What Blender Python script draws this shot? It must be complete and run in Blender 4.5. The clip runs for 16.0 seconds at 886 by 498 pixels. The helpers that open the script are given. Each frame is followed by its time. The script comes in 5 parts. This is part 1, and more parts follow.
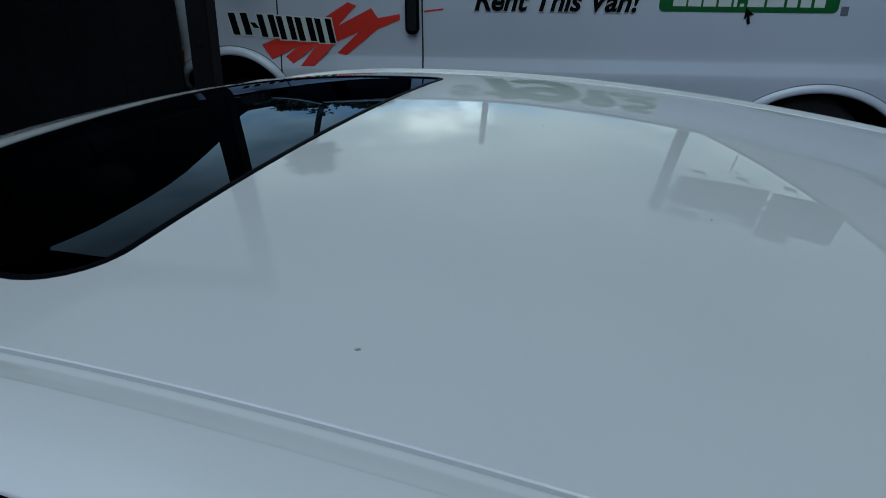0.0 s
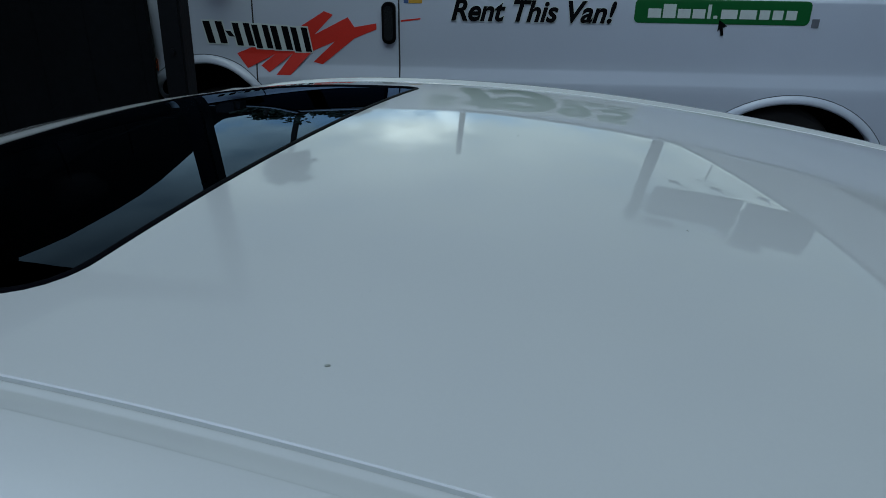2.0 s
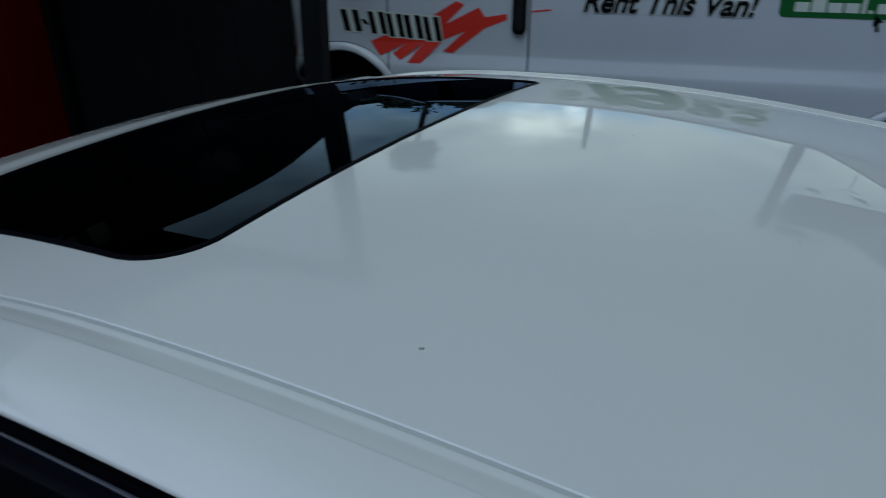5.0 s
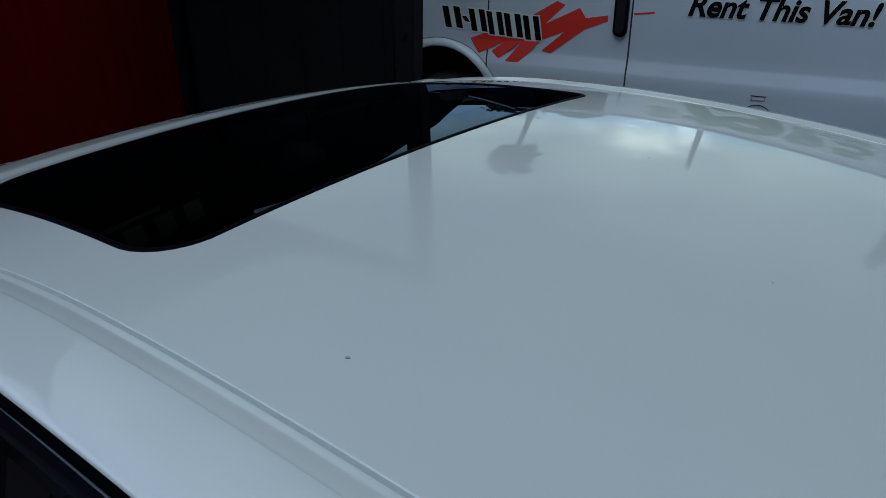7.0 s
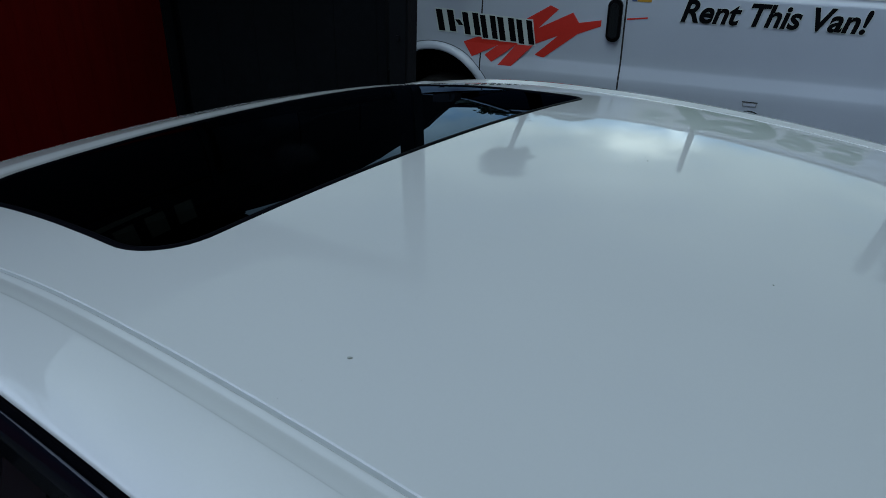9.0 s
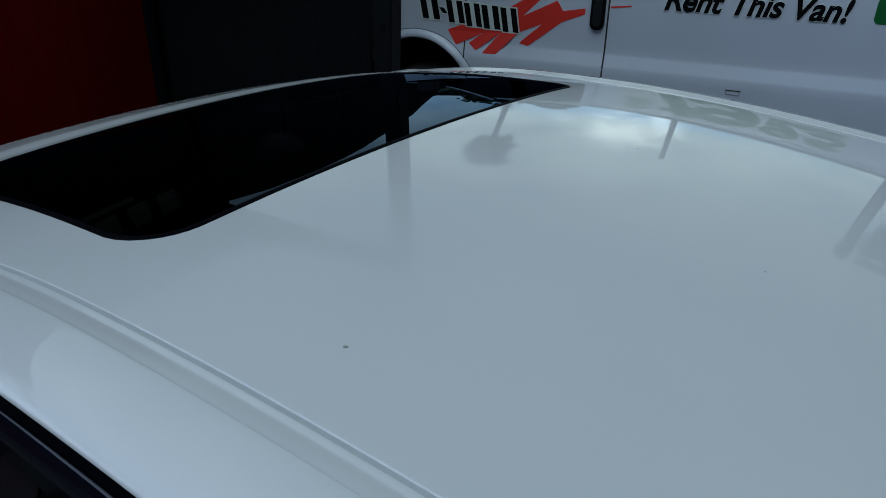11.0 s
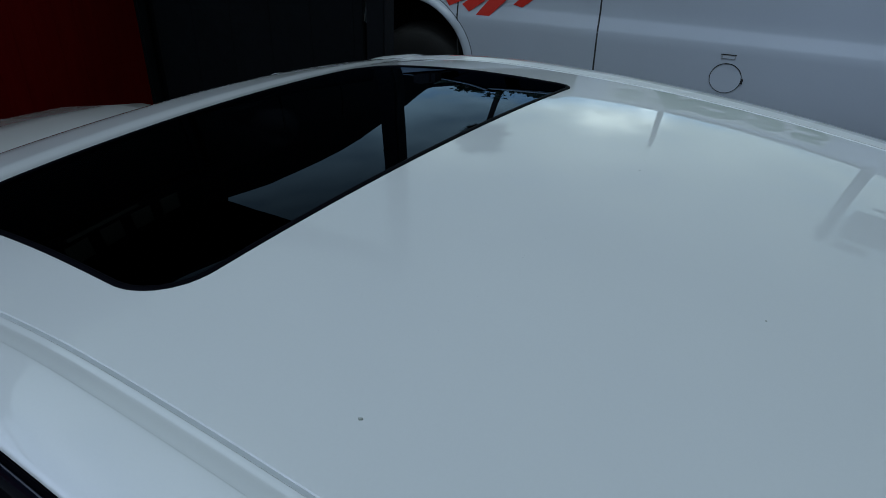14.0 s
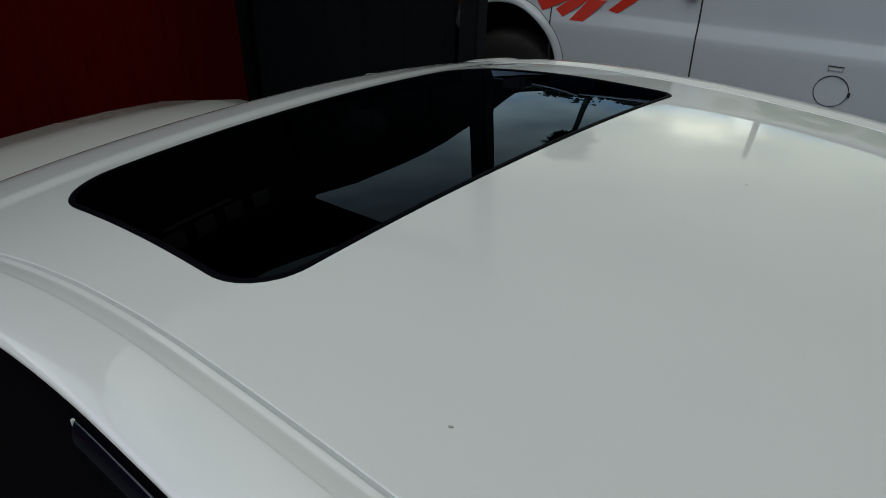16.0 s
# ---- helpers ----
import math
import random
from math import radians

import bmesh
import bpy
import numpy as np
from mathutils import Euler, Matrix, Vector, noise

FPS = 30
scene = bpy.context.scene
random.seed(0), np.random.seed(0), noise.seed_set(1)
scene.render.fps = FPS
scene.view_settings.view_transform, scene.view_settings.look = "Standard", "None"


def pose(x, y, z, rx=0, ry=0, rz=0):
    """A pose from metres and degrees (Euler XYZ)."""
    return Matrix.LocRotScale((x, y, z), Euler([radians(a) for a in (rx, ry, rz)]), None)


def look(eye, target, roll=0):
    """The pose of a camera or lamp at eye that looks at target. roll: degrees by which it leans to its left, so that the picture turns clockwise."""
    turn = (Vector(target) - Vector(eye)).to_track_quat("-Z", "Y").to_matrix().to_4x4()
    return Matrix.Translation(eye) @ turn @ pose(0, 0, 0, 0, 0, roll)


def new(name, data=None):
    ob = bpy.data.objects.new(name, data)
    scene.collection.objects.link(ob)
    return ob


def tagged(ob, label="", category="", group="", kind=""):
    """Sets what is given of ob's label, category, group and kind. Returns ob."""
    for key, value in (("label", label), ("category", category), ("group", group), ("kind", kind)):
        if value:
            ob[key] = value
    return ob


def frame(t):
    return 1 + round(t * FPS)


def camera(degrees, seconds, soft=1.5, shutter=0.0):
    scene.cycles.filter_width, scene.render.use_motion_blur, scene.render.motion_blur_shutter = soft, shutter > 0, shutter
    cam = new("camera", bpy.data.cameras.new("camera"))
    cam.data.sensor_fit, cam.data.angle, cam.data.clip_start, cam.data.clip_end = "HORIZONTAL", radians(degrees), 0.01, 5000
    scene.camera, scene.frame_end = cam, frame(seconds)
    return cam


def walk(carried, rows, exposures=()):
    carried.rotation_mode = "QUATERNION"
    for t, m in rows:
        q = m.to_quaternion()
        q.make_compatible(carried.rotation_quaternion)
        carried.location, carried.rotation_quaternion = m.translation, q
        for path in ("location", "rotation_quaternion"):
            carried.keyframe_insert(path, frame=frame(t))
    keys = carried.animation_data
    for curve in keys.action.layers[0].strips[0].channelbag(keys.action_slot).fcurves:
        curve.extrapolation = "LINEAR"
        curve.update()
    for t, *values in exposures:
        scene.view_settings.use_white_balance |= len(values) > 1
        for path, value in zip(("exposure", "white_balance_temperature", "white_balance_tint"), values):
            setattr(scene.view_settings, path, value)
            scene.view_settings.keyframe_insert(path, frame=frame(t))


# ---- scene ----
from mathutils import geometry

cam = camera(61.12, 16.0, soft=0.75, shutter=0.35)
PATH = [
    (0, (0.5189, -4.6475, 1.9608), (0.3667, -2.8601, 1.0764), -0.09),
    (0.5, (0.5202, -4.6610, 1.9760), (0.3687, -2.8555, 1.1292), 0.55),
    (1, (0.5211, -4.6601, 1.9689), (0.3649, -2.8564, 1.1191), 0.30),
    (1.5, (0.5211, -4.6603, 1.9694), (0.3926, -2.8580, 1.1121), 0.62),
    (2, (0.5221, -4.6325, 1.9569), (0.4279, -2.8303, 1.0948), 0.62),
    (2.5, (0.5220, -4.6371, 1.9572), (0.4340, -2.8325, 1.0994), 0.72),
    (3, (0.5266, -4.6377, 1.9582), (0.4506, -2.8394, 1.0862), 0.78),
    (3.5, (0.5427, -4.6259, 1.9554), (0.6141, -2.8321, 1.0737), 1.78),
    (4, (0.5521, -4.6375, 1.9637), (0.6444, -2.8439, 1.0836), 1.59),
    (4.5, (0.5284, -4.6396, 1.9601), (0.4778, -2.8519, 1.0649), 0.29),
    (5, (0.5447, -4.6549, 1.9737), (0.1379, -2.9100, 1.0850), -0.26),
    (5.2, (0.5757, -4.6524, 1.9755), (0.0543, -2.9336, 1.0959), 0.15),
    (7.3, (0.7016, -4.6230, 2.0129), (0.0197, -2.9748, 1.1081), -0.10),
    (7.5, (0.6976, -4.6210, 2.0069), (0.0148, -2.9710, 1.1062), 0.00),
    (8, (0.6991, -4.6313, 2.0072), (0.0184, -2.9820, 1.1036), -0.06),
    (8.5, (0.6938, -4.6302, 2.0034), (0.0270, -2.9723, 1.1053), 0.21),
    (9, (0.6887, -4.6297, 2.0061), (0.0330, -2.9662, 1.1103), 0.61),
    (9.5, (0.6882, -4.6322, 2.0081), (0.0466, -2.9675, 1.1041), 0.68),
    (12, (0.6720, -4.6307, 2.0004), (0.0700, -2.9673, 1.0674), 1.08),
    (12.5, (0.6779, -4.6407, 2.0051), (0.0652, -2.9853, 1.0648), 0.84),
    (12.7, (0.6663, -4.6175, 2.0004), (0.0589, -2.9786, 1.0282), 0.52),
    (12.8, (0.6560, -4.5984, 2.0206), (0.0587, -2.9899, 0.9930), 0.12),
    (13, (0.6434, -4.5781, 2.0729), (0.0531, -2.9560, 1.0627), -0.60),
    (13.5, (0.6419, -4.5954, 2.1120), (0.0961, -2.9727, 1.0781), 1.28),
    (14, (0.6419, -4.5937, 2.1108), (0.0798, -2.9826, 1.0675), 1.08),
    (14.5, (0.6449, -4.6039, 2.1122), (0.0254, -2.9981, 1.0935), 0.47),
    (15, (0.6254, -4.5971, 2.1076), (-0.0464, -3.0200, 1.0773), 0.56),
    (15.5, (0.6059, -4.5872, 2.1037), (-0.1506, -3.0403, 1.0865), 1.08),
    (16, (0.6166, -4.5866, 2.1025), (-0.1371, -3.0511, 1.0661), 0.37),
]
walk(cam, [(t, look(e, g, r)) for t, e, g, r in PATH],
     exposures=[(0, -0.57, 5440, -11), (4, -0.62, 5440, -11), (4.7, -0.62, 5530, -10), (5.2, -0.63, 5540, -10), (7.5, -0.54, 5420, -10), (15.0, -0.43, 5440, -10), (15.5, -0.30, 5720, -9), (16, -0.22, 6850, -7)])

# ---- world and light ----
world = bpy.data.worlds.new("sky")
scene.world = world
world.use_nodes = True
wn, wl = world.node_tree.nodes, world.node_tree.links
wn.clear()
w_out = wn.new("ShaderNodeOutputWorld")
w_bg = wn.new("ShaderNodeBackground")
w_bg.inputs["Strength"].default_value = 0.1
sky = wn.new("ShaderNodeTexSky")
sky.sky_type, sky.sun_disc = "NISHITA", False
SUN_EL, SUN_ROT = radians(54), radians(172)
sky.sun_elevation, sky.sun_rotation = SUN_EL, SUN_ROT
sky.dust_density, sky.air_density = 3.0, 1.0
w_co = wn.new("ShaderNodeTexCoord")
w_map = wn.new("ShaderNodeMapping")
w_map.inputs["Scale"].default_value = (1.0, 1.0, 1.9)
w_map.inputs["Location"].default_value = (0.35, 0.10, 0.0)
w_map.inputs["Rotation"].default_value = (0, 0, radians(-65))
w_noise = wn.new("ShaderNodeTexNoise")
w_noise.inputs["Scale"].default_value = 4.2
w_noise.inputs["Detail"].default_value = 7.0
w_noise.inputs["Roughness"].default_value = 0.56
w_ramp = wn.new("ShaderNodeValToRGB")
w_ramp.color_ramp.elements[0].position, w_ramp.color_ramp.elements[0].color = 0.41, (2.58, 2.72, 2.78, 1)
w_ramp.color_ramp.elements[1].position, w_ramp.color_ramp.elements[1].color = 0.62, (4.7, 4.7, 4.5, 1)
w_cov = wn.new("ShaderNodeValToRGB")
w_cov.color_ramp.elements[0].position, w_cov.color_ramp.elements[0].color = 0.34, (0.75, 0.75, 0.75, 1)
w_cov.color_ramp.elements[1].position, w_cov.color_ramp.elements[1].color = 0.46, (0.97, 0.97, 0.97, 1)
w_mix = wn.new("ShaderNodeMixRGB")
wl.new(w_co.outputs["Generated"], w_map.inputs["Vector"])
wl.new(w_map.outputs["Vector"], w_noise.inputs["Vector"])
wl.new(w_noise.outputs["Fac"], w_ramp.inputs["Fac"])
wl.new(w_noise.outputs["Fac"], w_cov.inputs["Fac"])
wl.new(w_cov.outputs["Color"], w_mix.inputs["Fac"])
wl.new(sky.outputs["Color"], w_mix.inputs["Color1"])
wl.new(w_ramp.outputs["Color"], w_mix.inputs["Color2"])
w_sep = wn.new("ShaderNodeSeparateXYZ")
wl.new(w_co.outputs["Generated"], w_sep.inputs["Vector"])
w_low = wn.new("ShaderNodeMapRange")   # an overcast sky that is lighter towards the horizon
w_low.inputs["From Min"].default_value, w_low.inputs["From Max"].default_value = 0.10, 0.52
w_low.inputs["To Min"].default_value, w_low.inputs["To Max"].default_value = 3.0, 0.78
wl.new(w_sep.outputs["Z"], w_low.inputs["Value"])
w_even = wn.new("ShaderNodeMapRange")  # the cloud deck is more even overhead
w_even.inputs["From Min"].default_value, w_even.inputs["From Max"].default_value = 0.22, 0.50
w_even.inputs["To Min"].default_value, w_even.inputs["To Max"].default_value = 0.0, 0.40
wl.new(w_sep.outputs["Z"], w_even.inputs["Value"])
w_deck = wn.new("ShaderNodeMixRGB")
w_deck.inputs["Color2"].default_value = (2.25, 2.42, 2.62, 1)
wl.new(w_even.outputs["Result"], w_deck.inputs["Fac"])
wl.new(w_mix.outputs["Color"], w_deck.inputs["Color1"])
w_dot = wn.new("ShaderNodeVectorMath")  # a bright bank of thin cloud in the west
w_dot.operation = "DOT_PRODUCT"
w_dot.inputs[1].default_value = (math.sin(radians(-112)) * math.cos(radians(43)), math.cos(radians(-112)) * math.cos(radians(43)), math.sin(radians(43)))
wl.new(w_co.outputs["Generated"], w_dot.inputs[0])
w_glow = wn.new("ShaderNodeMapRange")
w_glow.interpolation_type = "SMOOTHSTEP"
w_glow.inputs["From Min"].default_value, w_glow.inputs["From Max"].default_value = 0.66, 1.0
w_glow.inputs["To Min"].default_value, w_glow.inputs["To Max"].default_value = 1.0, 5.6
wl.new(w_dot.outputs["Value"], w_glow.inputs["Value"])
w_gain = wn.new("ShaderNodeMath")
w_gain.operation = "MULTIPLY"
wl.new(w_low.outputs["Result"], w_gain.inputs[0])
wl.new(w_glow.outputs["Result"], w_gain.inputs[1])
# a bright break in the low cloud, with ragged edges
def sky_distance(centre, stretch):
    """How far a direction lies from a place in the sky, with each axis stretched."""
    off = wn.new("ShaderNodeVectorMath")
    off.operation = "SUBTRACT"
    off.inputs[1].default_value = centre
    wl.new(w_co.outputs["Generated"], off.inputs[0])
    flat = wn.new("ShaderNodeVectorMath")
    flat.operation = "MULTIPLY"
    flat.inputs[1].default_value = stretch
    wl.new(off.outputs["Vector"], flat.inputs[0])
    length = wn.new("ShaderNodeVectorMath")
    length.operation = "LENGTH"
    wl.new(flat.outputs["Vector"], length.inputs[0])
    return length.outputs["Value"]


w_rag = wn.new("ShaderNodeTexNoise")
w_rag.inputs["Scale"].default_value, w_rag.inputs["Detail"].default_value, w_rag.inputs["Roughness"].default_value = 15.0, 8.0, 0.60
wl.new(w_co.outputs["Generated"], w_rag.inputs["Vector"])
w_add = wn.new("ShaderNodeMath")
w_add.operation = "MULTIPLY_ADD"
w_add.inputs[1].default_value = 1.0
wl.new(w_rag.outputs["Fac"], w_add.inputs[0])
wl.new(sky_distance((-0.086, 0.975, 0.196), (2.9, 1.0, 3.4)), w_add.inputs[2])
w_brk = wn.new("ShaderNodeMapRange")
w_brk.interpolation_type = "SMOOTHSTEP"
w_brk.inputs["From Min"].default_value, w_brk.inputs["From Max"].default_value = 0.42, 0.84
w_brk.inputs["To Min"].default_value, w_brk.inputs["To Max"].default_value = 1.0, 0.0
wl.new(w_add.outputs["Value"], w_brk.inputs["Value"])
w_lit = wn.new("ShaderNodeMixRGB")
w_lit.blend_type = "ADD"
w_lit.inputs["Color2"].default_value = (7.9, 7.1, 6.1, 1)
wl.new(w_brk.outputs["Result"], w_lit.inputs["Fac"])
# a patch of open blue low beside it
w_sum = wn.new("ShaderNodeMath")
w_sum.operation = "MULTIPLY_ADD"
w_sum.inputs[1].default_value = 0.30
wl.new(w_rag.outputs["Fac"], w_sum.inputs[0])
wl.new(sky_distance((-0.08, 0.985, 0.130), (0.40, 1.0, 2.8)), w_sum.inputs[2])
w_open = wn.new("ShaderNodeMapRange")
w_open.interpolation_type = "SMOOTHSTEP"
w_open.inputs["From Min"].default_value, w_open.inputs["From Max"].default_value = 0.16, 0.32
w_open.inputs["To Min"].default_value, w_open.inputs["To Max"].default_value = 0.9, 0.0
wl.new(w_sum.outputs["Value"], w_open.inputs["Value"])
w_blue = wn.new("ShaderNodeMixRGB")
w_blue.inputs["Color2"].default_value = (1.6, 2.45, 3.7, 1)
wl.new(w_open.outputs["Result"], w_blue.inputs["Fac"])
wl.new(w_deck.outputs["Color"], w_blue.inputs["Color1"])
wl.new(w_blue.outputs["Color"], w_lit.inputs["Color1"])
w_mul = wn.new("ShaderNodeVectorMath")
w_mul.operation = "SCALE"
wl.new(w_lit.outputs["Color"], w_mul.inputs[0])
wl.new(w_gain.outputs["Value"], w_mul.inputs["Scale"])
w_cool = wn.new("ShaderNodeMapRange")  # cooler light from that bank
w_cool.inputs["From Min"].default_value, w_cool.inputs["From Max"].default_value = 0.75, 0.98
wl.new(w_dot.outputs["Value"], w_cool.inputs["Value"])
w_tint = wn.new("ShaderNodeMixRGB")
w_tint.blend_type = "MULTIPLY"
w_tint.inputs["Color2"].default_value = (0.97, 0.95, 1.10, 1)
wl.new(w_cool.outputs["Result"], w_tint.inputs["Fac"])
wl.new(w_mul.outputs["Vector"], w_tint.inputs["Color1"])
w_south = wn.new("ShaderNodeMapRange")  # thinner, bluer cloud in the south
w_south.interpolation_type = "SMOOTHSTEP"
w_south.inputs["From Min"].default_value, w_south.inputs["From Max"].default_value = 0.25, -0.75
wl.new(w_sep.outputs["Y"], w_south.inputs["Value"])
w_thin = wn.new("ShaderNodeMixRGB")
w_thin.blend_type = "MULTIPLY"
w_thin.inputs["Color2"].default_value = (0.97, 0.92, 1.20, 1)
wl.new(w_south.outputs["Result"], w_thin.inputs["Fac"])
wl.new(w_tint.outputs["Color"], w_thin.inputs["Color1"])
wl.new(w_thin.outputs["Color"], w_bg.inputs["Color"])
wl.new(w_bg.outputs["Background"], w_out.inputs["Surface"])

sun = new("sun", bpy.data.lights.new("sun", "SUN"))
sun.data.energy, sun.data.angle, sun.data.color = 1.10, radians(40), (1.0, 0.98, 0.96)
sun.matrix_world = look((6 * math.sin(SUN_ROT), 6 * math.cos(SUN_ROT), 6 * math.tan(SUN_EL)), (0, 0, 0))


# ---- materials ----
def material(name, color, rough=0.5, metal=0.0, grain=0.0, scale=20.0, stain=0.0, stain_scale=1.5, bump=0.0,
             coat=0.0, dark=None, spec=0.5, stretch=(1, 1, 1), rough_vary=0.0):
    """A Principled surface whose colour varies at a fine and a coarse scale in object space."""
    m = bpy.data.materials.new(name)
    m.use_nodes = True
    n, l = m.node_tree.nodes, m.node_tree.links
    b = n["Principled BSDF"]
    b.inputs["Base Color"].default_value = (*color, 1)
    b.inputs["Roughness"].default_value = rough
    b.inputs["Metallic"].default_value = metal
    b.inputs["Specular IOR Level"].default_value = spec
    b.inputs["Coat Weight"].default_value = coat
    b.inputs["Coat Roughness"].default_value = 0.0
    co = n.new("ShaderNodeTexCoord")
    mp = n.new("ShaderNodeMapping")
    mp.inputs["Scale"].default_value = stretch
    l.new(co.outputs["Object"], mp.inputs["Vector"])
    fine = n.new("ShaderNodeTexNoise")
    fine.inputs["Scale"].default_value, fine.inputs["Detail"].default_value = scale, 6
    l.new(mp.outputs["Vector"], fine.inputs["Vector"])
    coarse = n.new("ShaderNodeTexNoise")
    coarse.inputs["Scale"].default_value, coarse.inputs["Detail"].default_value = stain_scale, 4
    l.new(mp.outputs["Vector"], coarse.inputs["Vector"])
    if grain or stain:
        d = dark or tuple(c * 0.45 for c in color)
        def ramp(src, amount):
            r = n.new("ShaderNodeMapRange")
            r.inputs["From Min"].default_value, r.inputs["From Max"].default_value = 0.35, 0.7
            r.inputs["To Min"].default_value, r.inputs["To Max"].default_value = 0.0, amount
            l.new(src.outputs["Fac"], r.inputs["Value"])
            return r
        m1 = n.new("ShaderNodeMixRGB")
        m1.inputs["Color1"].default_value, m1.inputs["Color2"].default_value = (*color, 1), (*d, 1)
        l.new(ramp(fine, grain).outputs["Result"], m1.inputs["Fac"])
        m2 = n.new("ShaderNodeMixRGB")
        m2.inputs["Color2"].default_value = (*d, 1)
        l.new(m1.outputs["Color"], m2.inputs["Color1"])
        l.new(ramp(coarse, stain).outputs["Result"], m2.inputs["Fac"])
        l.new(m2.outputs["Color"], b.inputs["Base Color"])
    if rough_vary:
        r = n.new("ShaderNodeMapRange")
        r.inputs["To Min"].default_value, r.inputs["To Max"].default_value = rough - rough_vary, rough + rough_vary
        l.new(coarse.outputs["Fac"], r.inputs["Value"])
        l.new(r.outputs["Result"], b.inputs["Roughness"])
    if bump:
        bp = n.new("ShaderNodeBump")
        bp.inputs["Strength"].default_value, bp.inputs["Distance"].default_value = bump, 0.01
        l.new(fine.outputs["Fac"], bp.inputs["Height"])
        l.new(bp.outputs["Normal"], b.inputs["Normal"])
    return m


PAINT = material("white_car_paint", (0.622, 0.630, 0.630), 0.35, coat=1.0, grain=0.02, scale=300, stain=0.03, stain_scale=2.0)
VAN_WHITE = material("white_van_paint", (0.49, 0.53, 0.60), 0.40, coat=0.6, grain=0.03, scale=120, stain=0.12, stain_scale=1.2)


def coated_glass(name, tint, gloss, ior):
    """Privacy glass: next to nothing comes through, and its coating reflects bluish."""
    m = bpy.data.materials.new(name)
    m.use_nodes = True
    n, l = m.node_tree.nodes, m.node_tree.links
    n.remove(n["Principled BSDF"])
    out = n["Material Output"]
    body = n.new("ShaderNodeBsdfTransparent")
    body.inputs["Color"].default_value = (*tint, 1)
    shine = n.new("ShaderNodeBsdfGlossy")
    shine.inputs["Color"].default_value = (*gloss, 1)
    shine.inputs["Roughness"].default_value = 0.0
    fr = n.new("ShaderNodeFresnel")
    fr.inputs["IOR"].default_value = ior
    mix = n.new("ShaderNodeMixShader")
    l.new(fr.outputs["Fac"], mix.inputs["Fac"])
    l.new(body.outputs["BSDF"], mix.inputs[1])
    l.new(shine.outputs["BSDF"], mix.inputs[2])
    l.new(mix.outputs["Shader"], out.inputs["Surface"])
    return m


TINTED = coated_glass("dark_tinted_glass", (0.006, 0.0065, 0.0075), (0.54, 0.70, 0.96), 1.24)
RUBBER = material("black_rubber", (0.0022, 0.0022, 0.004), 0.55, spec=0.025, grain=0.3, scale=90, bump=0.1)
GLOSS_BLACK = material("gloss_black_trim", (0.005, 0.006, 0.008), 0.25, coat=0.15, grain=0.1, scale=60)
DITCH_SHADE = material("grey_ditch_shade", (0.47, 0.49, 0.50), 0.5, grain=0.15, scale=80)
# rough near-black in place of clear glass, which keeps the sky's reflection off it
WINDSCREEN = material("unreflecting_dark_glass", (0.006, 0.007, 0.008), 0.35, spec=0.2, grain=0.3, scale=40)
RED_PAINT = material("red_car_paint", (0.36, 0.02, 0.018), 0.35, coat=1.0, grain=0.04, scale=200, stain=0.06)
SIDE_GLASS = material("black_privacy_glass", (0.003, 0.003, 0.004), 0.35, spec=0.02, grain=0.2, scale=30)
VISOR = material("smoked_acrylic", (0.003, 0.004, 0.008), 0.12, spec=0.40, grain=0.1, scale=40)
BLACK_PLASTIC = material("black_plastic", (0.018, 0.018, 0.019), 0.55, grain=0.4, scale=150, bump=0.15)
WELL = material("dark_wheel_well", (0.004, 0.004, 0.005), 0.95, spec=0.05, grain=0.3, scale=60)
CABIN = material("dark_cabin_lining", (0.012, 0.012, 0.013), 0.9, grain=0.3, scale=60, bump=0.2)
TYRE = material("tyre_rubber", (0.007, 0.007, 0.007), 0.8, grain=0.5, scale=70, stain=0.4, bump=0.3, dark=(0.014, 0.013, 0.012))
STEEL = material("grey_wheel_steel", (0.30, 0.31, 0.32), 0.4, metal=0.6, grain=0.3, scale=40, stain=0.4)
GUTTER = material("grey_rail_shade_and_notice", (0.30, 0.31, 0.32), 0.6, grain=0.2, scale=60, stain=0.3)
SEAM = material("panel_gap_shadow", (0.02, 0.02, 0.022), 0.8, grain=0.2, scale=50)
DECAL_RED = material("red_vinyl", (0.60, 0.030, 0.018), 0.42, grain=0.12, scale=90, stain=0.15)
DECAL_BLACK = material("black_vinyl", (0.004, 0.004, 0.005), 0.5, spec=0.06, grain=0.2, scale=90)
DECAL_GREEN = material("green_vinyl", (0.012, 0.105, 0.019), 0.40, grain=0.12, scale=90, stain=0.1)
DECAL_PALE = material("pale_vinyl", (0.55, 0.60, 0.57), 0.42, grain=0.1, scale=90)
DECAL_OLIVE = material("dull_green_vinyl", (0.05, 0.13, 0.04), 0.45, grain=0.1, scale=90)
PRICE_WHITE = material("off_white_vinyl", (0.60, 0.62, 0.60), 0.42, grain=0.1, scale=90)
DECAL_YELLOW = material("yellow_sticker", (0.55, 0.32, 0.03), 0.5, grain=0.15, scale=120)
DECAL_BLUE_GREY = material("grey_blue_shade_and_sticker", (0.12, 0.13, 0.15), 0.8, grain=0.2, scale=50)
DECAL_BLUE = material("blue_sticker", (0.05, 0.10, 0.25), 0.5, grain=0.15, scale=120)
TAIL_RED = material("red_lamp_lens", (0.35, 0.01, 0.01), 0.1, coat=1.0, grain=0.1, scale=60)
AMBER = material("amber_lamp_lens", (0.5, 0.10, 0.02), 0.1, coat=1.0, grain=0.1, scale=60)
LENS = material("clear_lamp_lens", (0.45, 0.47, 0.48), 0.08, coat=1.0, grain=0.15, scale=50)
